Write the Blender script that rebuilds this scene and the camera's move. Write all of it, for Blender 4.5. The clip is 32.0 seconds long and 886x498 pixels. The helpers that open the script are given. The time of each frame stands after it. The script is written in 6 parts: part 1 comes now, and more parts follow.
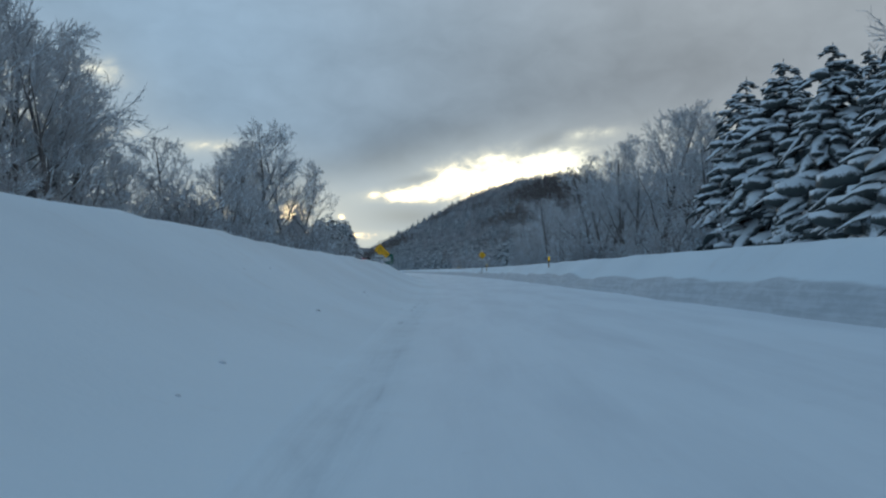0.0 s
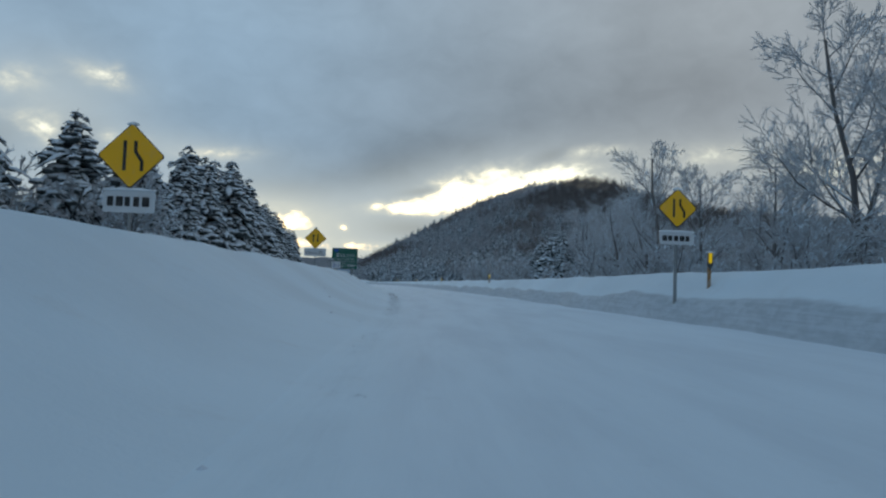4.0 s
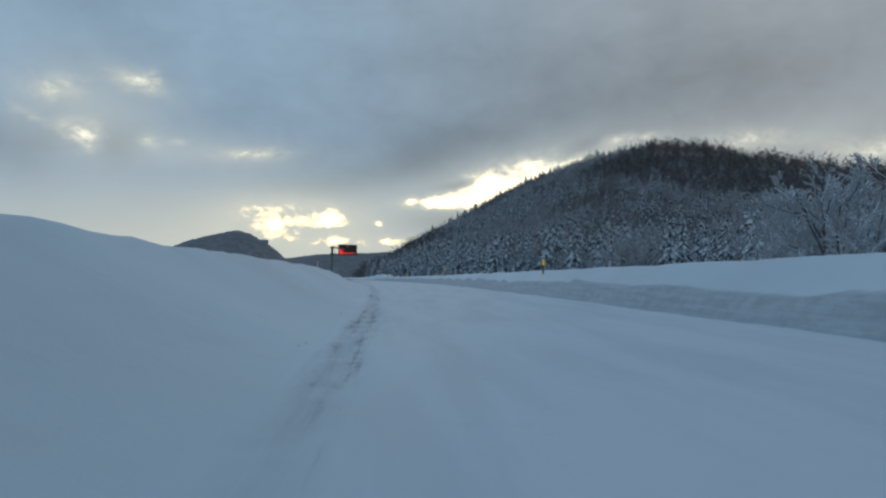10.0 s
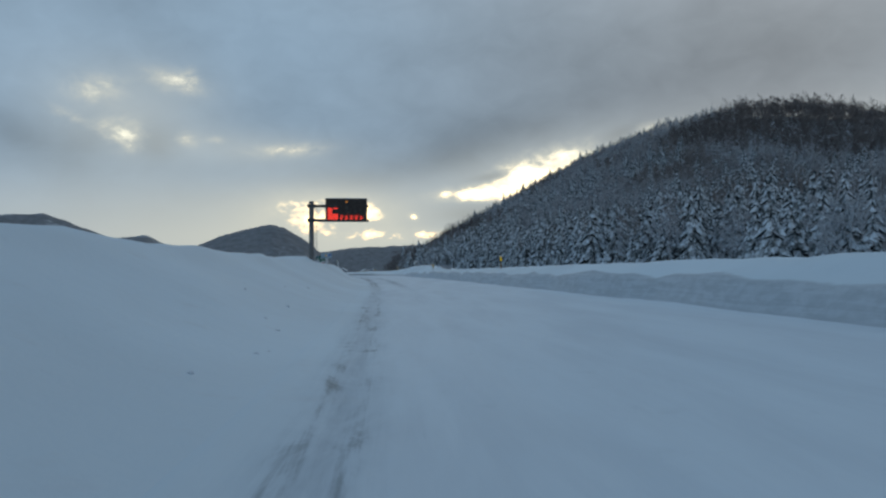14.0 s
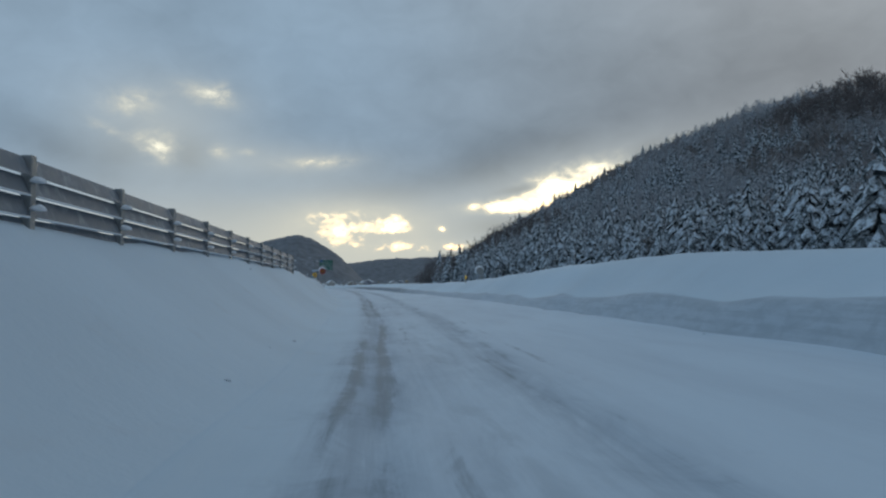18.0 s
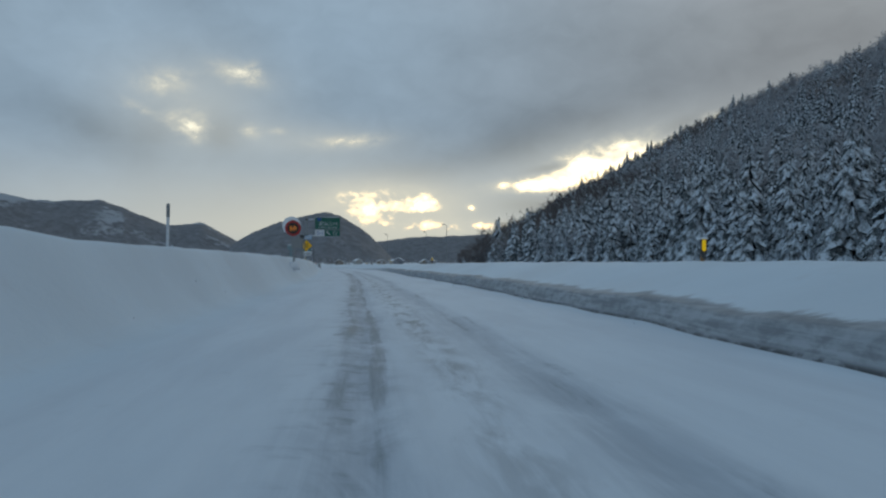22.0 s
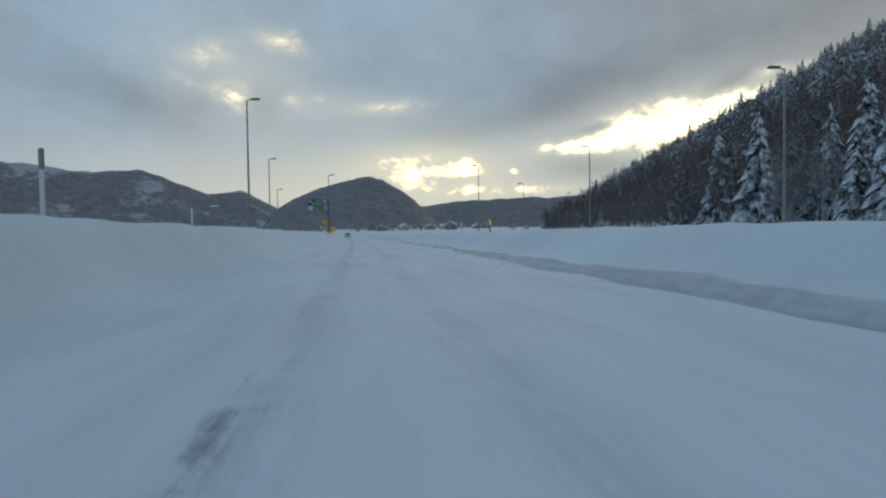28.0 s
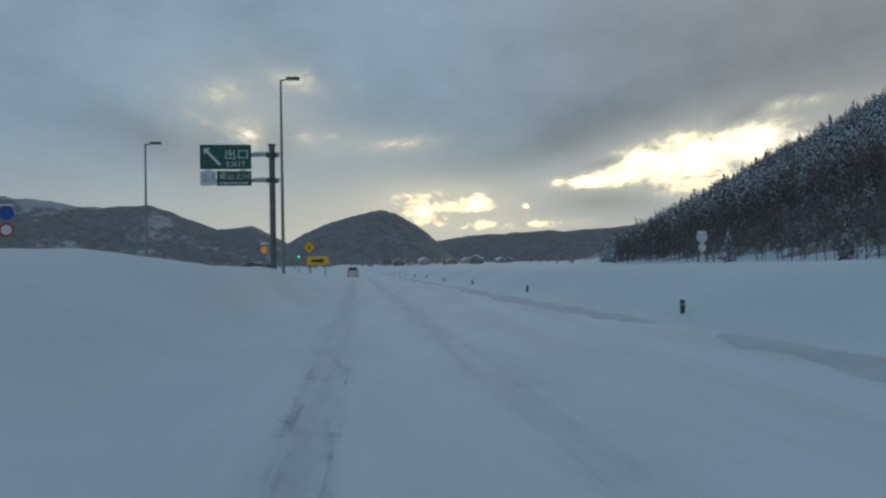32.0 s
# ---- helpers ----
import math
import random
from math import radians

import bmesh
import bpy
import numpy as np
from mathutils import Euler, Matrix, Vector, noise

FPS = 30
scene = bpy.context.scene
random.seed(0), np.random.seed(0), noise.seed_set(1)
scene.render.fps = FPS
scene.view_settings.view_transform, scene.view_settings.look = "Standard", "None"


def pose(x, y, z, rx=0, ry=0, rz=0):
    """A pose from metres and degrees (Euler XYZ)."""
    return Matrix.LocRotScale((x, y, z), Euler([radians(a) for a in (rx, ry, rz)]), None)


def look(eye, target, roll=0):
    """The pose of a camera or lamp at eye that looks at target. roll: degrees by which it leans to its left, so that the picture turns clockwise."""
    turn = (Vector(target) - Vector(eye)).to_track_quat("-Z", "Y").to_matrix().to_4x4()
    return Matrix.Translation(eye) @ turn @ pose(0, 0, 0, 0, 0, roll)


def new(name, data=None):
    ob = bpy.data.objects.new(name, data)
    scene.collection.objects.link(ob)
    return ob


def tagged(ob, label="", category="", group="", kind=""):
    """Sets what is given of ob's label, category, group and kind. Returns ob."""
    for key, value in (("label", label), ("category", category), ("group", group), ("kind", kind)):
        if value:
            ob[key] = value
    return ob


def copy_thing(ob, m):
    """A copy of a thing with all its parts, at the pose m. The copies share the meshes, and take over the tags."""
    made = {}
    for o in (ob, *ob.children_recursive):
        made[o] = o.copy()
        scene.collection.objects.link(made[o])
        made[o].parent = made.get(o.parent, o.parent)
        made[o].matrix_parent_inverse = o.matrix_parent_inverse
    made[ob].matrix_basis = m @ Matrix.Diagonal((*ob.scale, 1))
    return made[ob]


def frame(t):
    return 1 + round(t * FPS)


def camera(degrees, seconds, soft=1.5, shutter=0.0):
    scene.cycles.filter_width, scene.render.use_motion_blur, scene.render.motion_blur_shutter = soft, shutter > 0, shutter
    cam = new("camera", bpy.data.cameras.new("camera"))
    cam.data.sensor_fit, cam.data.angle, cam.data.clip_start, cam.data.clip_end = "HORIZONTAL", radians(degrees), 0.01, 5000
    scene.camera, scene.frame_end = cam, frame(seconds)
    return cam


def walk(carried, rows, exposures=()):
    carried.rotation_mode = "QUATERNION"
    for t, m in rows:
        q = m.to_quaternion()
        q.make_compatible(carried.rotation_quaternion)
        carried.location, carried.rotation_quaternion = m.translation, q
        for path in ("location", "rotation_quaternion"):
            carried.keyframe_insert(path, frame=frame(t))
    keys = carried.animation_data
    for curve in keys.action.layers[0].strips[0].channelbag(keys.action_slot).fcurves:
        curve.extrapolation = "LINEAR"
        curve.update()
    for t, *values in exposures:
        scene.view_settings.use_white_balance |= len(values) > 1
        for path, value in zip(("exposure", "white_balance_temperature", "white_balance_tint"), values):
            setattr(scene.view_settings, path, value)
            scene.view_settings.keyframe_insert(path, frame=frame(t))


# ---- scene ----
cam = camera(62.19, 32.0, soft=2.3)
PATH = [
    (0.0, pose(0.00, 0.00, 1.200, 91.82, -0.53, 1.92)),
    (0.5, pose(-0.24, 9.87, 1.209, 91.98, -0.69, 2.13)),
    (1.0, pose(-0.53, 19.75, 1.220, 92.18, -0.94, 2.31)),
    (1.5, pose(-0.88, 29.64, 1.232, 92.36, -1.57, 2.04)),
    (2.0, pose(-1.29, 39.54, 1.245, 92.48, -1.63, 2.04)),
    (2.5, pose(-1.76, 49.45, 1.259, 92.66, -1.66, 2.04)),
    (3.0, pose(-2.29, 59.38, 1.274, 92.81, -1.76, 1.97)),
    (3.5, pose(-2.88, 69.31, 1.290, 92.74, -2.15, 1.93)),
    (4.2, pose(-3.80, 83.25, 1.313, 92.93, -1.83, 1.99)),
    (4.8, pose(-4.69, 95.22, 1.335, 93.22, -1.15, 2.17)),
    (5.5, pose(-5.85, 109.21, 1.361, 93.50, -0.61, 2.41)),
    (6.0, pose(-6.75, 119.22, 1.380, 93.78, -0.35, 2.75)),
    (6.5, pose(-7.72, 129.25, 1.399, 93.92, -0.25, 2.98)),
    (7.0, pose(-8.75, 139.30, 1.418, 93.67, -0.10, 3.10)),
    (7.5, pose(-9.85, 149.36, 1.438, 93.18, 0.14, 3.53)),
    (8.0, pose(-11.02, 159.44, 1.457, 92.62, 0.15, 4.04)),
    (8.5, pose(-12.26, 169.55, 1.477, 92.30, 0.15, 4.40)),
    (9.0, pose(-13.57, 179.67, 1.496, 92.32, 0.24, 4.58)),
    (9.5, pose(-14.95, 189.81, 1.515, 92.40, 0.01, 4.72)),
    (10.0, pose(-16.41, 199.97, 1.534, 92.30, -0.50, 4.79)),
    (10.5, pose(-17.94, 210.16, 1.552, 92.58, -0.68, 5.04)),
    (11.0, pose(-19.54, 220.36, 1.569, 92.76, -0.86, 5.47)),
    (11.5, pose(-21.22, 230.59, 1.586, 92.64, -0.91, 6.01)),
    (12.0, pose(-22.98, 240.84, 1.601, 92.39, -0.73, 6.46)),
    (12.5, pose(-24.81, 251.12, 1.616, 92.38, -0.65, 6.65)),
    (13.0, pose(-26.72, 261.42, 1.630, 92.24, -0.36, 6.78)),
    (13.5, pose(-28.71, 271.74, 1.642, 91.96, -0.01, 7.08)),
    (14.0, pose(-30.79, 282.09, 1.654, 91.69, 0.31, 7.58)),
    (14.5, pose(-32.94, 292.46, 1.663, 91.56, 0.87, 8.10)),
    (15.2, pose(-36.10, 307.03, 1.674, 91.50, 1.28, 8.59)),
    (15.8, pose(-38.93, 319.56, 1.681, 91.58, 1.54, 8.99)),
    (16.5, pose(-42.39, 334.23, 1.686, 91.79, 1.43, 9.24)),
    (17.0, pose(-44.97, 344.74, 1.686, 91.98, 0.91, 9.09)),
    (17.5, pose(-47.63, 355.28, 1.685, 92.39, 0.40, 9.38)),
    (18.0, pose(-50.37, 365.85, 1.681, 92.65, -0.13, 9.75)),
    (18.5, pose(-53.21, 376.45, 1.675, 93.00, -0.38, 10.33)),
    (19.0, pose(-56.13, 387.08, 1.666, 93.17, -0.65, 11.01)),
    (19.5, pose(-59.14, 397.74, 1.655, 92.64, -0.65, 11.32)),
    (20.0, pose(-62.23, 408.44, 1.640, 92.14, -0.82, 11.28)),
    (20.5, pose(-65.42, 419.17, 1.623, 92.16, -0.60, 11.75)),
    (21.0, pose(-68.69, 429.94, 1.602, 91.13, -0.85, 11.91)),
    (21.5, pose(-72.05, 440.74, 1.578, 91.35, -0.86, 11.89)),
    (22.0, pose(-75.50, 451.58, 1.551, 90.99, -0.32, 12.03)),
    (22.5, pose(-79.04, 462.46, 1.520, 90.58, 0.35, 12.19)),
    (23.0, pose(-82.67, 473.37, 1.485, 89.77, 1.06, 12.53)),
    (23.5, pose(-86.38, 484.33, 1.446, 88.80, 1.23, 12.48)),
    (24.0, pose(-90.18, 495.33, 1.404, 87.81, 1.01, 12.70)),
    (24.5, pose(-94.06, 506.38, 1.356, 87.25, 1.03, 12.33)),
    (25.2, pose(-99.65, 521.92, 1.283, 87.00, 0.79, 12.58)),
    (25.8, pose(-104.57, 535.31, 1.212, 87.19, 0.49, 13.10)),
    (26.5, pose(-110.45, 551.03, 1.121, 87.47, 0.35, 13.69)),
    (27.0, pose(-114.75, 562.32, 1.050, 87.60, 0.46, 14.00)),
    (27.5, pose(-119.13, 573.66, 0.973, 87.85, 0.52, 14.78)),
    (28.0, pose(-123.59, 585.06, 0.890, 88.26, 0.79, 15.40)),
    (28.5, pose(-128.13, 596.53, 0.802, 88.79, 1.10, 15.90)),
    (29.0, pose(-132.73, 608.05, 0.708, 89.36, 1.36, 16.15)),
    (29.5, pose(-137.41, 619.64, 0.607, 89.82, 1.34, 16.34)),
    (30.0, pose(-142.16, 631.30, 0.500, 90.23, 1.42, 16.40)),
    (30.5, pose(-146.97, 643.03, 0.386, 90.60, 1.54, 16.57)),
    (31.0, pose(-151.85, 654.83, 0.265, 90.93, 1.08, 16.40)),
    (31.5, pose(-156.78, 666.72, 0.137, 91.00, 1.20, 16.41)),
    (32.0, pose(-161.77, 678.68, 0.002, 91.01, 1.10, 16.36)),
]
# the film camera's own drift in brightness and tint
TONE = [(0.0, 0.22, 6170, 4), (3.0, 0.20, 6230, 4), (6.0, 0.08, 6180, 4), (13.0, 0.04, 6280, 5), (19.0, 0.03, 6400, 6), (22.0, 0.05, 6560, 6), (24.5, 0.24, 6700, 6), (28.0, 0.17, 6700, 5), (30.0, 0.0, 6680, 5), (32.0, -0.08, 6680, 5)]
walk(cam, PATH, TONE)

# ---- the line of the road: heading and slope along the drive, in metres ----
HEAD = (0.22957, 0.22650, -0.00588, -0.03928, -0.01523)
SLOPE = (0.000352, -0.005777, -0.005275)
PACE = (21.5000, 0.13838, 0.05268)


def road_line():
    u = np.arange(0, 32.01, 0.1) / 16 - 1
    h = HEAD[0] + HEAD[1] * u + HEAD[2] * u ** 2 + HEAD[3] * u ** 3 + HEAD[4] * u ** 4
    v = PACE[0] * np.exp(PACE[1] * u + PACE[2] * u * u)
    sl = SLOPE[0] + SLOPE[1] * u + SLOPE[2] * u * u
    step = np.stack([-np.sin(h) * v, np.cos(h) * v, sl * v], 1) * 0.1
    pts = np.zeros((len(u), 3))
    pts[1:] = np.cumsum((step[1:] + step[:-1]) / 2, 0)
    s = np.concatenate([[0], np.cumsum(np.hypot(np.diff(pts[:, 0]), np.diff(pts[:, 1])))])
    ss, xx, hh = list(s), [tuple(p) for p in pts], list(h)
    k, (x, y, z), a, q = (h[-1] - h[-40]) / (s[-1] - s[-40]), pts[-1], h[-1], s[-1]
    drop = (pts[-1, 2] - pts[-10, 2]) / (s[-1] - s[-10])
    while q < 4800:
        x, y, z, q, a = x - 2 * math.sin(a), y + 2 * math.cos(a), z + 2 * drop, q + 2, a + 2 * k
        k, drop = k * 0.985, drop * 0.985
        ss.append(q), xx.append((x, y, z)), hh.append(a)
    k, (x, y, z), a, q = (h[20] - h[0]) / (s[20] - s[0]), pts[0], h[0], 0.0
    before = []
    while q > -1600:
        x, y, q, a = x + 2 * math.sin(a), y - 2 * math.cos(a), q - 2, a - 2 * k
        k *= 0.97
        before.append((q, (x, y, z), a))
    before.reverse()
    return (np.array([b[0] for b in before] + ss), np.array([b[1] for b in before] + xx), np.array([b[2] for b in before] + hh))


RS, RX, RH = road_line()
MID = float(np.interp(350, RS, RH))


def world(s, d, z=0.0):
    """World place of the point s metres along the road, d metres to its right, z above it. Works on arrays."""
    s, d = np.asarray(s, float), np.asarray(d, float)
    x, y, zz, a = (np.interp(s, RS, c) for c in (RX[:, 0], RX[:, 1], RX[:, 2], RH))
    near = np.clip(d, -90, 90)
    far = d - near
    return np.stack([x + near * np.cos(a) + far * math.cos(MID), y + near * np.sin(a) + far * math.sin(MID), zz + z], -1)


def lerp_table(table):
    xs, ys = np.array(table[0::2], float), np.array(table[1::2], float)
    return lambda s: np.interp(s, xs, ys)


ridge_left_z = lerp_table((-100, 2.41, 13, 2.25, 33, 2.08, 74, 2.10, 134, 2.13, 165, 2.25, 184, 2.01, 196, 2.17, 208, 2.20, 219, 2.03, 280, 2.09, 291, 1.95, 330, 2.01, 346, 2.14, 351, 2.48, 356, 2.13, 364, 1.86, 372, 1.90, 387, 1.98, 412, 1.9, 433, 1.88, 465, 1.75, 480, 1.57, 500, 1.66, 515, 1.69, 536, 1.69, 560, 1.62, 595, 1.55, 634, 1.57, 720, 1.67, 735, 0.95, 800, 0.8, 1200, 0.60))
ridge_left_d = lerp_table((-100, -6.2, 352, -6.2, 366, -4.25, 416, -4.25, 440, -5.4, 465, -5.2, 560, -5.2, 610, -5.6, 660, -6.7, 4800, -6.7))
foot_left_d = lerp_table((-100, -0.95, 400, -0.95, 425, -1.6, 455, -3.6, 530, -3.7, 590, -4.7, 640, -4.2, 690, -2.2, 4800, -2.0))
foot_right_d = lerp_table((-100, 6.2, 15, 6.15, 77, 6.5, 135, 6.4, 163, 6.05, 194, 6.15, 280, 6.5, 348, 5.7, 381, 5.6, 403, 5.5, 455, 4.4, 490, 4.7, 524, 4.5, 586, 5.4, 609, 4.6, 697, 4.3, 709, 4.1, 4800, 4.1))
ridge_right_z = lerp_table((-100, 1.95, 22, 1.94, 80, 1.82, 139, 1.69, 199, 1.69, 281, 1.48, 355, 1.28, 370, 1.34, 379, 1.72, 388, 2.0, 400, 1.95, 408, 1.76, 420, 1.5, 428, 1.4, 450, 1.25, 500, 1.30, 534, 1.22, 593, 1.28, 720, 1.38, 900, 0.9, 1300, 0.3))
ridge_right_d = lerp_table((-100, 7.4, 430, 7.4, 470, 7.2, 4800, 7.0))
cut_top = lerp_table((-100, 0.62, 383, 0.66, 400, 0.40, 435, 0.28, 454, 0.42, 560, 0.44, 600, 0.30, 640, 0.15, 690, 0.10, 4800, 0.1))
cut_wide = lerp_table((-100, 0.55, 330, 0.55, 370, 0.45, 395, 0.8, 432, 0.75, 458, 0.26, 560, 0.28, 600, 0.6, 650, 1.0, 4800, 1.0))
cut_fade = lerp_table((-100, 0.45, 400, 0.5, 450, 0.95, 560, 0.95, 620, 0.6, 4800, 0.6))
crossfall = lerp_table((-100, 0.065, 380, 0.06, 520, 0.035, 4800, 0.02))
crest_z = lerp_table((150, 0, 260, 8, 330, 22, 400, 33, 472, 42, 526, 50, 569, 61, 635, 82, 700, 97, 780, 101, 830, 99, 900, 95, 970, 85, 1024, 75, 1060, 69, 1100, 61, 1190, 46, 1320, 27, 1500, 3, 1700, 0))


hill_foot = lerp_table((-100, 48, 690, 48, 780, 56, 834, 70, 888, 82, 960, 97, 1050, 122, 1150, 150, 1280, 200, 1500, 240, 4800, 240))


def soft(x):
    x = np.clip(x, 0, 1)
    return x * x * (3 - 2 * x)


def ripple(s, d, scale, seed):
    """Cheap smooth noise from a few crossed waves, about -1 to 1."""
    r = np.random.RandomState(seed)
    out = np.zeros(np.broadcast(s, d).shape)
    for k in range(7):
        a, f, p = r.uniform(0, 6.28), (0.6 + 0.35 * k) / scale, r.uniform(0, 6.28)
        out = out + np.sin((s * math.cos(a) + d * math.sin(a)) * f * 6.28 + p + 1.3 * np.sin(0.37 * f * 6.28 * (s * math.sin(a) - d * math.cos(a)))) / (1 + 0.4 * k)
    return out / 3.2


def hill_z(s, d):
    """The wooded hill beyond the right bank."""
    c = crest_z(s)
    f = hill_foot(s)
    up = np.clip((d - f) / (262 - f), 0, 1)
    rise = c * np.where(up < 0.12, up * up / 0.24, up - 0.06) / 0.94
    down = c * (1 - soft((d - 262) / 420))
    return np.where(d < 262, rise, down) + np.where(d > f + 12, ripple(s, d, 60, 5) * np.minimum(c, 40) * 0.05 * soft((d - f - 12) / 20), 0)


def tilt(d):
    """The carriageway leans up to the right of the driven lane and is nearly level to its left."""
    d = np.asarray(d, float)
    return np.where(d > 0, d, 0.12 * d)


def foot_left(s):
    """Where the left bank begins, wandering a little."""
    s = np.asarray(s, float)
    return foot_left_d(s) + ripple(s, 0 * s, 17, 33) * 0.16


def foot_right(s):
    """Where the plough has cut the right bank, ragged along the way."""
    s = np.asarray(s, float)
    return foot_right_d(s) + ripple(s, 0 * s, 9, 1) * 0.13 + ripple(s, 0 * s, 3.1, 2) * 0.05 + ripple(s, 0 * s, 2.2, 8) * 0.06


def road_skin(s, d):
    """The carriageway with its long swells, without ruts and clods."""
    return tilt(d) * crossfall(s) + ripple(s, d, 11, 13) * 0.02


LIP_AT = (30, 42, 52, 70, 150, 162, 205, 215, 232, 236, 246, 252, 285, 298, 330, 345)
LIP_DEEP = (0, 0.10, 0.10, 0, 0, 0.16, 0.14, 0, 0, 0.10, 0.10, 0, 0, 0.09, 0.09, 0)


def ground_z(s, d):
    """Height of the snow above the road line."""
    s, d = np.asarray(s, float), np.asarray(d, float)
    cf = crossfall(s)
    fl, rl, zl = foot_left(s), ridge_left_d(s), ridge_left_z(s)
    rr, zr, ct = ridge_right_d(s), ridge_right_z(s), cut_top(s)
    fr = foot_right(s)
    up = np.clip((fl - d) / np.maximum(fl - rl, 0.5), 0, 1)
    left = road_skin(s, d) - 0.012 + (zl + 0.04 - tilt(rl) * cf) * (0.28 * soft(up) + 0.72 * up ** 1.7)
    left = left + ripple(s, d, 7.5, 3) * 0.085 * soft((fl - d - 0.3) / 2.2) + ripple(s, d * 1.5, 2.6, 4) * 0.022 * soft((fl - d - 0.3) / 1.5)
    # a shallow lip under the crest, where the blade skimmed the bank
    lip = np.interp(s, LIP_AT, LIP_DEEP)
    left = left - lip * soft((up - 0.55) / 0.25) * (1 - soft((up - 0.86) / 0.06))
    plain = np.interp(s, [-100, 415, 480, 620, 4800], [1.6, 1.4, 0.2, -1.0, -2.0])
    left = np.where(d < rl, left + (plain - zl) * soft((rl - d - 1.5) / 14), left)
    ct = ct * (1 + 0.28 * ripple(s, 0 * s, 4.5, 21))
    wide = cut_wide(s)
    rise = soft((d - fr + 0.02) / wide)
    right = fr * cf + ct * rise + (zr - ct - fr * cf) * soft((d - fr - 0.8 * wide) / np.maximum(rr - fr, 1.0)) + ripple(s, d, 5, 6) * 0.045 * rise + ripple(s, d, 2.4, 7) * 0.035 * rise
    base = np.interp(s, [-100, 300, 480, 4800], [0.8, 0.6, 0.3, -1.0])
    right = np.where(d > rr, right + (base - zr) * soft((d - rr - 1) / 9), right)
    mid = road_skin(s, d) - 0.10 - 0.25 * soft((d - fl) / 1.2)
    z = np.where(d < fl, left, np.where(d > fr - 0.001, right, mid))
    # the snow heap on the point of the exit
    heap = np.exp(-((s - 727) / 11.0) ** 2) * (np.exp(-((d + 3.7) / 0.95) ** 2) * 0.95 + np.exp(-((d + 5.3) / 1.3) ** 2) * 0.7)
    heap = heap + np.exp(-(((s - 738) / 6.0) ** 2 + ((d + 3.9) / 0.9) ** 2)) * 0.7
    return z + hill_z(s, d) + np.where(d < -2, heap, 0)


def place(s, d, z=0.0, turn=0.0):
    """A pose at the roadside: x to the right across the road, y along it, z up, turned by degrees."""
    p = world(s, d, z)
    return pose(p[0], p[1], p[2], 0, 0, math.degrees(float(np.interp(s, RS, RH))) + turn)


# ---- meshes ----
def link_mesh(name, verts, faces, mats, index=None, uvs=None, smooth=False, parent=None):
    """A mesh of triangles or quads from arrays. uvs: {layer: per-vertex pairs}."""
    verts, faces = np.asarray(verts, np.float32), np.asarray(faces, np.int32)
    me = bpy.data.meshes.new(name)
    n, k = faces.shape
    me.vertices.add(len(verts)), me.loops.add(n * k), me.polygons.add(n)
    me.vertices.foreach_set("co", verts.ravel())
    me.loops.foreach_set("vertex_index", faces.ravel())
    me.polygons.foreach_set("loop_start", np.arange(0, n * k, k, dtype=np.int32))
    for m in mats:
        me.materials.append(m)
    if index is not None:
        me.polygons.foreach_set("material_index", np.asarray(index, np.int32))
    me.polygons.foreach_set("use_smooth", np.full(n, smooth, bool))
    me.update(calc_edges=True)
    for layer, uv in (uvs or {}).items():
        lay = me.uv_layers.new(name=layer)
        lay.data.foreach_set("uv", np.asarray(uv, np.float32)[faces.ravel()].ravel())
    me.validate()
    ob = new(name, me)
    ob.parent = parent
    return ob


def part(name, bm, material, parent, label=""):
    me = bpy.data.meshes.new(name)
    bm.to_mesh(me), bm.free()
    me.materials.append(material)
    ob = new(name, me)
    ob.parent = parent
    return tagged(ob, label)


def thing(name, s, d, label, category, group="", z=None, turn=0.0):
    """An empty at the snow's surface that carries a thing's parts. Returns it and its height above the road."""
    z = float(ground_z(s, d)) if z is None else z
    ob = new(name)
    ob.matrix_basis = place(s, d, z, turn)
    ob.empty_display_size = 0.3
    return tagged(ob, label, category, group), z


def box(bm, x0, x1, y0, y1, z0, z1, bevel=0.0):
    made = bmesh.ops.create_cube(bm, size=1)["verts"]
    for v in made:
        v.co = Vector((x0 + (v.co.x + 0.5) * (x1 - x0), y0 + (v.co.y + 0.5) * (y1 - y0), z0 + (v.co.z + 0.5) * (z1 - z0)))
    if bevel:
        edges = list({e for v in made for e in v.link_edges})
        bmesh.ops.bevel(bm, geom=edges, offset=bevel, segments=2, affect="EDGES", profile=0.7)
    return bm


def rod(bm, a, b, r0, r1=None, k=10):
    a, b = Vector(a), Vector(b)
    m = Matrix.Translation((a + b) / 2) @ (b - a).to_track_quat("Z", "Y").to_matrix().to_4x4()
    bmesh.ops.create_cone(bm, cap_ends=True, segments=k, radius1=r0, radius2=r0 if r1 is None else r1, depth=(b - a).length, matrix=m)
    return bm


def prism(bm, outline, y0, y1):
    """An outline in x and z, extruded from y0 to y1."""
    front = [bm.verts.new((x, y0, z)) for x, z in outline]
    back = [bm.verts.new((x, y1, z)) for x, z in outline]
    bm.faces.new(front), bm.faces.new(back[::-1])
    for i in range(len(front)):
        j = (i + 1) % len(front)
        bm.faces.new((front[j], front[i], back[i], back[j]))
    bmesh.ops.recalc_face_normals(bm, faces=bm.faces)
    return bm


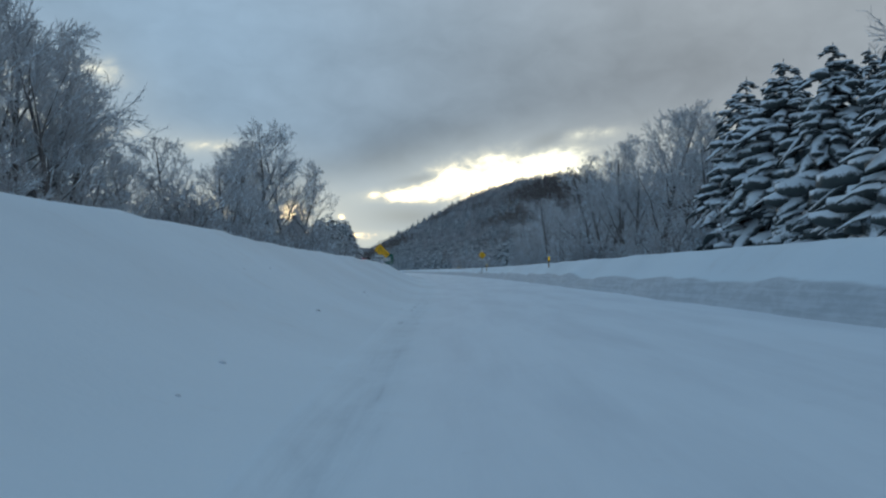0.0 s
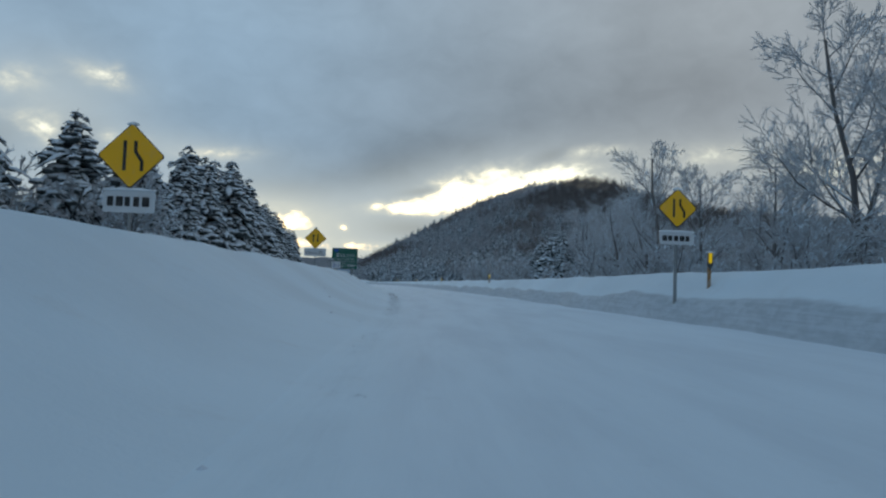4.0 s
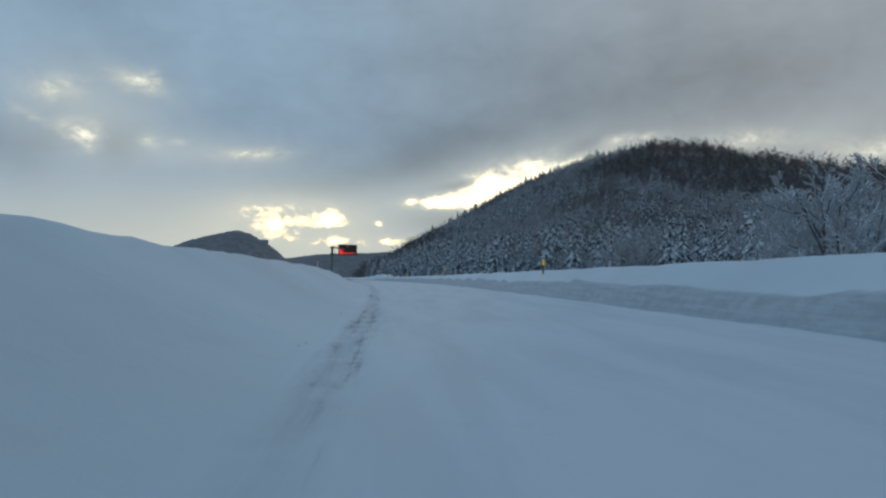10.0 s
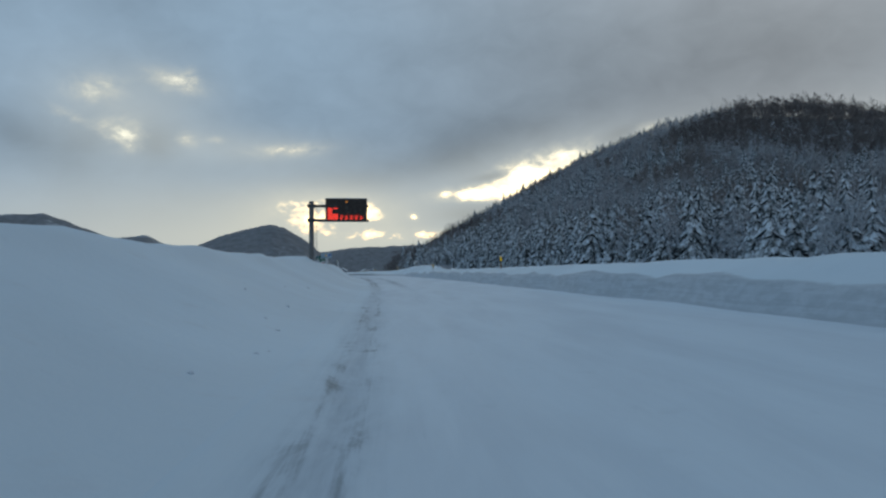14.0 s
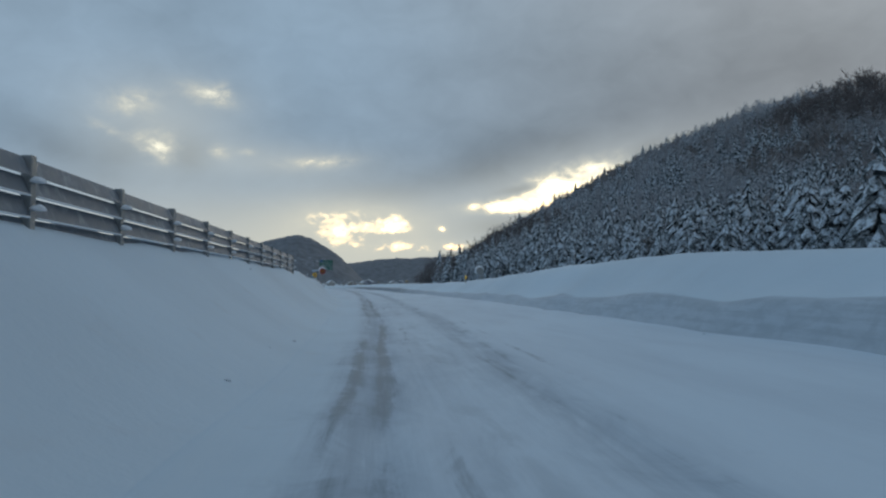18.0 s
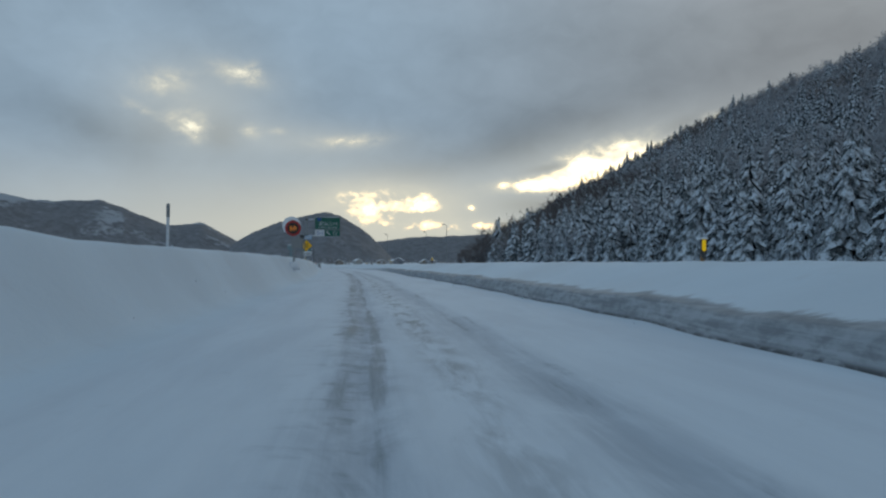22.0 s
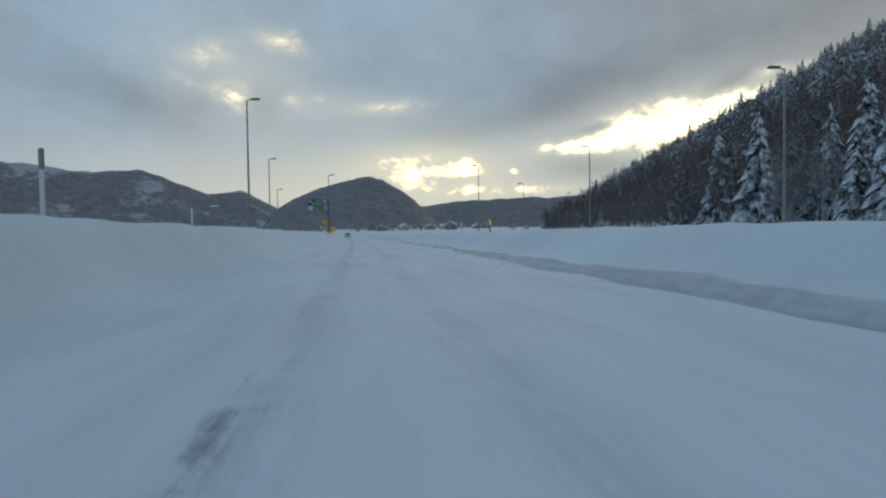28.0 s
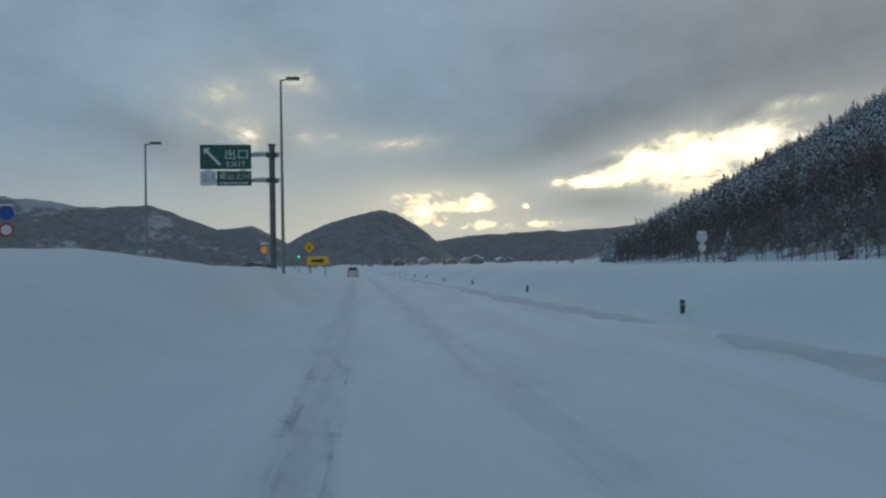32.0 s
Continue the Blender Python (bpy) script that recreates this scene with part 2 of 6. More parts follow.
def rounded(x0, x1, z0, z1, r, n=4):
    pts = []
    for cx, cz, a0 in ((x1 - r, z1 - r, 0), (x0 + r, z1 - r, 90), (x0 + r, z0 + r, 180), (x1 - r, z0 + r, 270)):
        for k in range(n + 1):
            a = radians(a0 + 90 * k / n)
            pts.append((cx + r * math.cos(a), cz + r * math.sin(a)))
    return pts


def diamond(cx, cz, half, r=0.05):
    """A square on its corner with rounded corners."""
    pts = []
    for k, (dx, dz) in enumerate(((1, 0), (0, 1), (-1, 0), (0, -1))):
        for t in (-30, 0, 30):
            a = radians(k * 90 + t)
            pts.append((cx + dx * (half - 1.41 * r) + r * math.cos(a), cz + dz * (half - 1.41 * r) + r * math.sin(a)))
    return pts


def letters(text, x, z, height, y, material, parent, name="lettering", wide=None, label=""):
    """Writing with its lower left corner at x, z, on a plane that faces the oncoming driver."""
    cu = bpy.data.curves.new(name, "FONT")
    cu.body, cu.size, cu.extrude, cu.resolution_u = text, 1.0, 0.0, 2
    tmp = new(name, cu)
    deps = bpy.context.evaluated_depsgraph_get()
    me = bpy.data.meshes.new_from_object(tmp.evaluated_get(deps))
    bpy.data.objects.remove(tmp)
    co = np.empty(len(me.vertices) * 3, np.float32)
    me.vertices.foreach_get("co", co)
    co = co.reshape(-1, 3)
    low, high = co.min(0), co.max(0)
    k = height / max(high[1] - low[1], 1e-4)
    kx = wide / max(high[0] - low[0], 1e-4) if wide else k
    out = np.stack([x + (co[:, 0] - low[0]) * kx, np.full(len(co), y), z + (co[:, 1] - low[1]) * k], 1)
    me.vertices.foreach_set("co", out.astype(np.float32).ravel())
    me.update()
    me.materials.clear()
    me.materials.append(material)
    ob = new(name, me)
    ob.parent = parent
    return tagged(ob, label)


def snow_lump(bm, x0, x1, y0, y1, z, h, seed=0):
    """A soft ridge of snow lying along the top of a narrow thing."""
    r = random.Random(seed)
    n = max(4, int((x1 - x0) / 0.18))
    rings = []
    for i in range(n + 1):
        t = i / n
        hh = h * (0.35 + 0.65 * math.sin(math.pi * min(max(t, 0.04), 0.96)) ** 0.4) * r.uniform(0.75, 1.1)
        x, ym, yw = x0 + (x1 - x0) * t, (y0 + y1) / 2, (y1 - y0) / 2 * r.uniform(1.0, 1.25)
        rings.append([bm.verts.new((x, ym + yw * c, z + hh * q)) for c, q in ((-1, 0), (-0.95, 0.5), (-0.45, 0.95), (0.45, 0.95), (0.95, 0.5), (1, 0))])
    for a, b in zip(rings, rings[1:]):
        for i in range(6):
            j = (i + 1) % 6
            bm.faces.new((a[i], b[i], b[j], a[j]))
    bm.faces.new(rings[0][::-1]), bm.faces.new(rings[-1])
    bmesh.ops.recalc_face_normals(bm, faces=bm.faces)
    for f in bm.faces:
        f.smooth = True
    return bm


# ---- sky, sun ----
def sky():
    w = bpy.data.worlds.new("winter_evening_sky")
    scene.world = w
    w.use_nodes = True
    nt = w.node_tree
    nt.nodes.clear()
    nd, ln = nt.nodes.new, nt.links.new

    def put(sock, v):
        if isinstance(v, bpy.types.NodeSocket):
            ln(v, sock)
        else:
            sock.default_value = v

    def m(op, a, b=0.0, c=0.0):
        n = nd("ShaderNodeMath")
        n.operation = op
        put(n.inputs[0], a), put(n.inputs[1], b), put(n.inputs[2], c)
        return n.outputs[0]

    def mix(f, a, b):
        n = nd("ShaderNodeMix")
        n.data_type = "RGBA"
        put(n.inputs[0], f), put(n.inputs[6], a), put(n.inputs[7], b)
        return n.outputs[2]

    def step(x, a, b):
        n = nd("ShaderNodeMapRange")
        n.interpolation_type = "SMOOTHSTEP"
        put(n.inputs[0], x), put(n.inputs[1], a), put(n.inputs[2], b)
        return n.outputs[0]

    co = nd("ShaderNodeTexCoord").outputs["Generated"]
    sep = nd("ShaderNodeSeparateXYZ")
    ln(co, sep.inputs[0])
    az = m("MULTIPLY", m("ARCTAN2", m("MULTIPLY", sep.outputs[0], -1.0), sep.outputs[1]), 57.2958)
    el = m("MULTIPLY", m("ARCSINE", sep.outputs[2]), 57.2958)
    # cloud grain lies in flat sheets: stretch along the horizon
    comb = nd("ShaderNodeCombineXYZ")
    put(comb.inputs[0], m("MULTIPLY", az, 0.105)), put(comb.inputs[1], m("MULTIPLY", el, 0.16)), put(comb.inputs[2], 3.7)

    def noise_at(scale, detail, rough=0.55, dist=0.0):
        n = nd("ShaderNodeTexNoise")
        n.inputs["Scale"].default_value, n.inputs["Detail"].default_value = scale, detail
        n.inputs["Roughness"].default_value, n.inputs["Distortion"].default_value = rough, dist
        ln(comb.outputs[0], n.inputs["Vector"])
        return n.outputs[0]

    big, fine, wisp = noise_at(0.9, 4, 0.5), noise_at(3.4, 5, 0.55, 0.6), noise_at(9.0, 4, 0.55, 0.3)

    def spot(a, e, wa, we, tilt=0.0):
        x, y = m("SUBTRACT", az, a), m("SUBTRACT", el, e)
        c, s = math.cos(radians(tilt)), math.sin(radians(tilt))
        # tilt: the streak climbs to the right, where azimuth falls
        xr = m("ADD", m("MULTIPLY", x, -c), m("MULTIPLY", y, s))
        yr = m("ADD", m("MULTIPLY", x, s), m("MULTIPLY", y, c))
        q = m("ADD", m("POWER", m("ABSOLUTE", m("DIVIDE", xr, wa)), 2.0), m("POWER", m("ABSOLUTE", m("DIVIDE", yr, we)), 2.0))
        return m("EXPONENT", m("MULTIPLY", q, -1.0))

    def total(rows):
        out = None
        for r in rows:
            g = m("MULTIPLY", spot(*r[:5]), r[5])
            out = g if out is None else m("ADD", out, g)
        return out

    # breaks in the cloud towards the low sun: azimuth (left of ahead), height, half-widths, tilt, strength
    breaks = total(BREAKS)
    dark = total(DARK)
    glow = total(GLOW)
    ragged = m("ADD", m("MULTIPLY", m("SUBTRACT", fine, 0.5), 2.1), m("MULTIPLY", m("SUBTRACT", wisp, 0.5), 1.3))
    thin = m("SUBTRACT", breaks, m("MULTIPLY", dark, 0.9))
    thin = m("ADD", thin, m("MULTIPLY", ragged, m("MINIMUM", m("MULTIPLY", breaks, 1.3), 1.0)))
    gap, bright = step(thin, -0.08, 1.2), step(thin, 0.55, 1.8)
    # cloud body: slate blue to the left and overhead, greyer and browner to the right
    side = step(az, 24.0, -22.0)
    body = mix(side, (0.252, 0.337, 0.438, 1), (0.300, 0.318, 0.345, 1))
    lift = m("ADD", m("MULTIPLY", m("SUBTRACT", big, 0.5), 0.48), m("MULTIPLY", m("SUBTRACT", fine, 0.5), 0.2))
    lift = m("SUBTRACT", m("ADD", lift, 1.0), m("MULTIPLY", dark, 0.42))
    veil = nd("ShaderNodeVectorMath")
    veil.operation = "SCALE"
    ln(body, veil.inputs[0]), ln(lift, veil.inputs["Scale"])
    hazy = mix(m("MULTIPLY", step(el, 11.0, -1.0), 0.55), veil.outputs[0], (0.42, 0.44, 0.44, 1))
    cloud = mix(m("MINIMUM", m("MULTIPLY", glow, 0.75), 1.0), hazy, (0.59, 0.58, 0.52, 1))
    nish = nd("ShaderNodeTexSky")
    nish.sky_type, nish.sun_disc = "NISHITA", False
    nish.sun_elevation, nish.sun_rotation = radians(SUN_HEIGHT), radians(-SUN_AZIMUTH)
    clear = nd("ShaderNodeVectorMath")
    clear.operation = "MULTIPLY_ADD"
    ln(nish.outputs[0], clear.inputs[0])
    clear.inputs[1].default_value, clear.inputs[2].default_value = (0.08, 0.08, 0.08), (0.85, 0.83, 0.71)
    final = mix(bright, mix(m("MULTIPLY", gap, 0.9), cloud, (0.66, 0.635, 0.545, 1)), clear.outputs[0])
    # overhead, out of view, an added darker blue dims and tints the snow
    over = mix(m("MULTIPLY", step(el, 24.0, 60.0), 0.9), final, (0.150, 0.242, 0.358, 1))
    bg, out = nd("ShaderNodeBackground"), nd("ShaderNodeOutputWorld")
    ln(over, bg.inputs[0]), ln(bg.outputs[0], out.inputs[0])
    bg.inputs[1].default_value = SKY_LEVEL


SUN_HEIGHT, SUN_AZIMUTH, SKY_LEVEL = 7.0, 12.0, 1.0
BREAKS = (
    (31.1, 9.75, 2.0, 1.1, -8, 1.12), (27.7, 13.8, 2.1, 0.8, -10, 0.66), (26.6, 14.1, 0.6, 0.7, 0, 0.5), (33.1, 12.8, 1.8, 0.9, 8, 0.9), (26.9, 9.7, 0.9, 0.6, 0, 0.70), (24.8, 9.8, 0.7, 0.3, 0, 0.45), (19.5, 9.2, 2.8, 0.55, 5, 0.75), (34.6, 10.8, 1.6, 0.4, -20, 0.6),
    (18.9, 4.3, 1.9, 1.0, 0, 0.70), (14.0, 4.4, 1.6, 0.9, 0, 0.66), (16.3, 4.2, 4.8, 1.9, 0, 0.68), (11.0, 2.8, 6.5, 0.5, 0, 0.75), (9.85, 4.2, 0.45, 0.28, -25, 0.85),
    (5.7, 5.85, 2.6, 0.65, 3, 1.15), (2.0, 7.2, 2.4, 1.3, 24, 0.9), (-2.4, 7.0, 4.6, 2.3, 5, 1.5), (-7.6, 8.3, 3.8, 1.3, 0, 1.1), (-9.6, 10.7, 2.4, 0.5, 3, 0.8), (-17.5, 10.2, 3.5, 0.8, 0, 0.75), (-26.0, 9.0, 3.5, 1.0, 0, 0.7))
DARK = ((16.6, 4.9, 0.8, 0.45, 10, 0.55), (13.0, 3.7, 0.9, 0.35, 0, 0.5), (20.2, 3.9, 0.9, 0.4, 0, 0.5), (17.6, 3.4, 0.7, 0.25, 0, 0.45), (28.9, 9.3, 1.4, 1.2, 20, 0.7), (33.6, 9.3, 1.6, 1.4, 10, 0.5), (37.5, 9.0, 4.5, 1.8, -25, 0.6), (4.7, 4.35, 3.1, 0.75, 0, 1.35), (3.9, 7.25, 1.5, 0.28, 8, 0.9), (7.0, 8.7, 5.0, 1.4, 14, 0.7), (2.0, 10.9, 6.5, 1.6, 6, 0.5), (-6.0, 10.2, 1.6, 0.5, 20, 0.6),
        (14.0, 7.0, 4.0, 0.9, 0, 0.30), (-5.0, 13.2, 11.0, 1.9, 8, 0.34), (4.6, 16.5, 12.0, 2.0, 0, 0.2), (-17.0, 15.0, 10.0, 3.0, 0, 0.12))
GLOW = ((25.0, 3.4, 18.0, 3.4, 0, 0.80), (16.2, 4.4, 6.5, 2.4, 0, 1.0), (31.0, 11.2, 6.0, 3.6, 0, 0.55), (0.0, 7.4, 9.0, 2.6, 10, 0.7), (10.0, 2.0, 22.0, 1.4, 0, 0.65), (22.0, 9.2, 6.5, 1.4, 0, 0.4), (-20.0, 9.5, 12.0, 2.0, 0, 0.4))
sky()
sun_data = bpy.data.lights.new("low_sun", "SUN")
sun_data.energy, sun_data.angle, sun_data.color = 0.3, radians(25), (1.0, 0.86, 0.66)
low_sun = new("low_sun", sun_data)
low_sun.matrix_basis = look((0, 0, 50), (50 * math.sin(radians(SUN_AZIMUTH)), -50 * math.cos(radians(SUN_AZIMUTH)), 50 - 50 * math.tan(radians(9))))


# ---- materials ----
def material(name, rough=0.6, metal=0.0):
    mt = bpy.data.materials.new(name)
    mt.use_nodes = True
    bs = mt.node_tree.nodes["Principled BSDF"]
    bs.inputs["Roughness"].default_value, bs.inputs["Metallic"].default_value = rough, metal
    return mt, mt.node_tree, bs


class Nodes:
    """Shortcuts for wiring a material."""

    def __init__(self, nt):
        self.nt = nt

    def put(self, sock, v):
        if isinstance(v, bpy.types.NodeSocket):
            self.nt.links.new(v, sock)
        else:
            sock.default_value = v

    def coords(self, kind="Object"):
        return self.nt.nodes.new("ShaderNodeTexCoord").outputs[kind]

    def place(self):
        return self.nt.nodes.new("ShaderNodeNewGeometry").outputs["Position"]

    def up(self):
        n = self.nt.nodes.new("ShaderNodeSeparateXYZ")
        self.nt.links.new(self.nt.nodes.new("ShaderNodeNewGeometry").outputs["Normal"], n.inputs[0])
        return n.outputs[2]

    def uv(self, layer):
        n = self.nt.nodes.new("ShaderNodeUVMap")
        n.uv_map = layer
        s = self.nt.nodes.new("ShaderNodeSeparateXYZ")
        self.nt.links.new(n.outputs[0], s.inputs[0])
        return n.outputs[0], s.outputs[0], s.outputs[1]

    def scaled(self, v, xyz):
        n = self.nt.nodes.new("ShaderNodeMapping")
        self.put(n.inputs[0], v)
        n.inputs["Scale"].default_value = xyz
        return n.outputs[0]

    def noise(self, v, scale, detail=4, rough=0.55, dist=0.0):
        n = self.nt.nodes.new("ShaderNodeTexNoise")
        self.put(n.inputs["Vector"], v)
        n.inputs["Scale"].default_value, n.inputs["Detail"].default_value = scale, detail
        n.inputs["Roughness"].default_value, n.inputs["Distortion"].default_value = rough, dist
        return n.outputs[0]

    def math(self, op, a, b=0.0, c=0.0):
        n = self.nt.nodes.new("ShaderNodeMath")
        n.operation = op
        self.put(n.inputs[0], a), self.put(n.inputs[1], b), self.put(n.inputs[2], c)
        return n.outputs[0]

    def step(self, x, a, b, lo=0.0, hi=1.0):
        n = self.nt.nodes.new("ShaderNodeMapRange")
        n.interpolation_type = "SMOOTHSTEP"
        self.put(n.inputs[0], x)
        for i, v in ((1, a), (2, b), (3, lo), (4, hi)):
            n.inputs[i].default_value = v
        return n.outputs[0]

    def mix(self, f, a, b):
        n = self.nt.nodes.new("ShaderNodeMix")
        n.data_type = "RGBA"
        self.put(n.inputs[0], f), self.put(n.inputs[6], a), self.put(n.inputs[7], b)
        return n.outputs[2]

    def bump(self, bs, h, strength, distance):
        n = self.nt.nodes.new("ShaderNodeBump")
        n.inputs["Strength"].default_value, n.inputs["Distance"].default_value = strength, distance
        self.put(n.inputs["Height"], h)
        self.nt.links.new(n.outputs[0], bs.inputs["Normal"])


def rgba(r, g, b):
    return (r, g, b, 1)


SNOW, SNOW_OLD = rgba(0.70, 0.80, 0.875), rgba(0.64, 0.725, 0.79)


def snow_colour(n, p):
    """Colour of lying snow at a place, the same on banks and road edge."""
    broad, lumps = n.noise(p, 0.12, 4), n.noise(p, 1.1, 5, 0.6)
    c = n.mix(n.step(broad, 0.35, 0.7), SNOW, SNOW_OLD)
    return n.mix(n.math("MULTIPLY", n.step(lumps, 0.58, 0.75), 0.30), c, rgba(0.60, 0.64, 0.68)), lumps


def snow_material():
    """Drifted snow; steep ploughed faces show old grey layers, with blue shade painted in."""
    mt, nt, bs = material("drifted_snow", 0.8)
    bs.inputs["Specular IOR Level"].default_value = 0.1
    n = Nodes(nt)
    p = n.place()
    c, lumps = snow_colour(n, p)
    grain = n.noise(p, 14, 3)
    _, face, age = n.uv("cut_age")
    vec, _, high = n.uv("cut_layers")
    layers = n.noise(n.scaled(vec, (0.35, 11.0, 1)), 1.0, 5, 0.62, 0.35)
    chunks = n.noise(n.scaled(vec, (2.2, 5.0, 1)), 1.0, 5, 0.65, 0.5)
    band = n.step(n.math("ADD", n.math("MULTIPLY", layers, 0.5), n.math("MULTIPLY", chunks, 0.5)), 0.40, 0.60)
    # low age: blue-grey shade put into the colour; high age: dirty layers
    deep = n.mix(age, rgba(0.52, 0.59, 0.655), rgba(0.22, 0.235, 0.25))
    pale = n.mix(age, rgba(0.59, 0.66, 0.73), rgba(0.42, 0.45, 0.48))
    cut = n.mix(band, deep, pale)
    # the gap at the very foot shows wet asphalt in places
    gap = n.math("MULTIPLY", n.step(high, 0.12, 0.03), n.math("MULTIPLY", n.step(chunks, 0.40, 0.52), n.step(age, 0.2, 0.9)))
    cut = n.mix(gap, cut, rgba(0.07, 0.07, 0.072))
    worn = n.step(n.math("ADD", face, n.math("MULTIPLY", n.math("SUBTRACT", chunks, 0.5), n.step(age, 0.2, 0.9, 0.5, 1.6))), 0.35, 0.75)
    c = n.mix(n.math("MULTIPLY", n.math("MULTIPLY", worn, n.step(face, 0.0, 0.12)), 0.95), c, cut)
    n.put(bs.inputs["Base Color"], c)
    mid = n.noise(n.scaled(p, (1, 1, 1.5)), 2.6, 4, 0.6)
    n.bump(bs, n.math("ADD", n.math("ADD", n.math("MULTIPLY", lumps, 0.7), n.math("MULTIPLY", mid, 0.35)), n.math("MULTIPLY", grain, 0.06)), 0.30, 0.12)
    return mt


def road_material():
    """Packed snow on the carriageway, with grey wheel tracks that wear through to dark ice and asphalt in places."""
    mt, nt, bs = material("packed_snow_road", 0.6)
    n = Nodes(nt)
    _, d, s = n.uv("across_along")
    _, e, wear = n.uv("track_wear")
    vec, _, _ = n.uv("across_along")
    streak = n.noise(n.scaled(vec, (6.0, 0.30, 1)), 1.0, 5, 0.65, 0.25)
    patch = n.noise(n.scaled(vec, (1.3, 0.55, 1)), 1.0, 5, 0.68, 0.9)
    clods = n.noise(n.scaled(vec, (2.2, 1.6, 1)), 1.0, 5, 0.6)
    wander = n.math("MULTIPLY", n.math("SUBTRACT", n.noise(n.scaled(vec, (0, 0.05, 1)), 1.0, 2), 0.5), 0.55)
    e = n.math("ADD", e, wander)

    long = [n.noise(n.scaled(vec, (0.0, f, 1)), 1.0, 3, 0.6) for f in (0.045, 0.07, 0.11)]

    def lane(at, half):
        x = n.math("DIVIDE", n.math("SUBTRACT", e, at), half)
        return n.math("EXPONENT", n.math("MULTIPLY", n.math("MULTIPLY", x, x), -1.0))

    def gated(x, k, a=0.40, b=0.60, low=0.15):
        return n.math("MULTIPLY", x, n.step(long[k], a, b, low, 1.0))

    # broad grey bands, where tyres press the snow, and thin darker lines in them that come and go
    heavy = n.math("MULTIPLY", n.step(wear, 0.42, 1.0, 0.55, 1.0), n.step(s, 280.0, 360.0, 0.12, 1.0))
    broad = n.math("ADD", n.math("MULTIPLY", lane(-0.12, 0.46), 0.85), n.math("MULTIPLY", n.math("MULTIPLY", lane(1.75, 0.42), n.step(wear, 0.86, 0.98, 1.2, 0.65)), heavy))
    broad = n.math("ADD", broad, n.math("MULTIPLY", gated(lane(0.80, 0.70), 1), n.math("MULTIPLY", n.math("MULTIPLY", wear, wear), 0.40)))
    lines = n.math("ADD", gated(lane(0.10, 0.13), 0, 0.38, 0.56, 0.1), n.math("MULTIPLY", gated(lane(-0.30, 0.16), 1), 0.95))
    lines = n.math("ADD", lines, n.math("MULTIPLY", n.math("MULTIPLY", gated(lane(0.58, 0.12), 2, 0.45, 0.6, 0.0), heavy), 0.8))
    lines = n.math("ADD", lines, n.math("MULTIPLY", n.math("MULTIPLY", n.math("ADD", gated(lane(1.66, 0.10), 1, 0.45, 0.6, 0.0), gated(lane(1.98, 0.12), 2)), heavy), 0.55))
    lines = n.math("ADD", lines, n.math("MULTIPLY", gated(lane(2.30, 0.09), 0, 0.40, 0.55, 0.2), n.step(wear, 0.86, 0.98, 0.0, 0.7)))
    broad, lines = n.math("MULTIPLY", broad, wear), n.math("MULTIPLY", lines, wear)
    fray = n.math("ADD", n.math("MULTIPLY", n.math("SUBTRACT", streak, 0.5), 1.5), n.math("MULTIPLY", n.math("SUBTRACT", patch, 0.5), 1.6))
    packed = n.step(n.math("ADD", broad, n.math("MULTIPLY", fray, n.math("ADD", n.math("MULTIPLY", broad, 0.9), 0.10))), 0.10, 0.95)
    bare = n.step(n.math("ADD", n.math("SUBTRACT", n.math("ADD", lines, n.math("MULTIPLY", broad, 0.55)), 0.66), n.math("MULTIPLY", fray, 1.35)), 0.0, 0.85)
    rib = n.noise(n.scaled(vec, (1.1, 2.6, 1)), 1.0, 4, 0.6, 0.4)
    slab = n.noise(n.scaled(vec, (3.6, 0.75, 1)), 1.0, 5, 0.6, 0.5)
    worn = n.math("MULTIPLY", n.step(wear, 0.8, 0.97), n.step(s, 452.0, 478.0, 0.25, 1.0))
    scrape = n.math("MULTIPLY", n.step(rib, 0.46, 0.62), n.math("MULTIPLY", n.math("MULTIPLY", lane(-0.22, 0.42), worn), n.step(patch, 0.38, 0.60)))
    strip = n.math("MULTIPLY", n.step(slab, 0.41, 0.66), n.math("MULTIPLY", n.math("MULTIPLY", lane(0.92, 0.30), worn), n.step(long[2], 0.36, 0.48)))
    scrape = n.math("MAXIMUM", scrape, strip)
    bare = n.math("MAXIMUM", n.math("MULTIPLY", bare, n.step(wear, 0.75, 1.0, 1.0, 0.75)), scrape)
    drift = n.noise(n.scaled(vec, (0.9, 0.12, 1)), 1.0, 5, 0.6, 0.2)
    fresh = n.mix(n.step(drift, 0.35, 0.72), rgba(0.715, 0.795, 0.865), rgba(0.64, 0.71, 0.78))
    fresh = n.mix(n.math("MULTIPLY", n.step(clods, 0.60, 0.74), 0.15), fresh, rgba(0.50, 0.55, 0.60))
    _, beside, _ = n.uv("from_bank")
    fresh = n.mix(n.step(beside, 1.3, 0.0), fresh, snow_colour(n, n.place())[0])
    c = n.mix(n.math("MULTIPLY", packed, 0.70), fresh, rgba(0.375, 0.44, 0.51))
    c = n.mix(n.math("MULTIPLY", bare, 0.74), c, rgba(0.115, 0.16, 0.195))
    n.put(bs.inputs["Base Color"], c)
    n.put(bs.inputs["Roughness"], n.step(bare, 0.0, 1.0, 0.8, 0.66))
    bs.inputs["Specular IOR Level"].default_value = 0.1
    n.bump(bs, n.math("ADD", n.math("MULTIPLY", clods, 0.6), n.math("MULTIPLY", streak, 0.5)), 0.34, 0.05)
    return mt


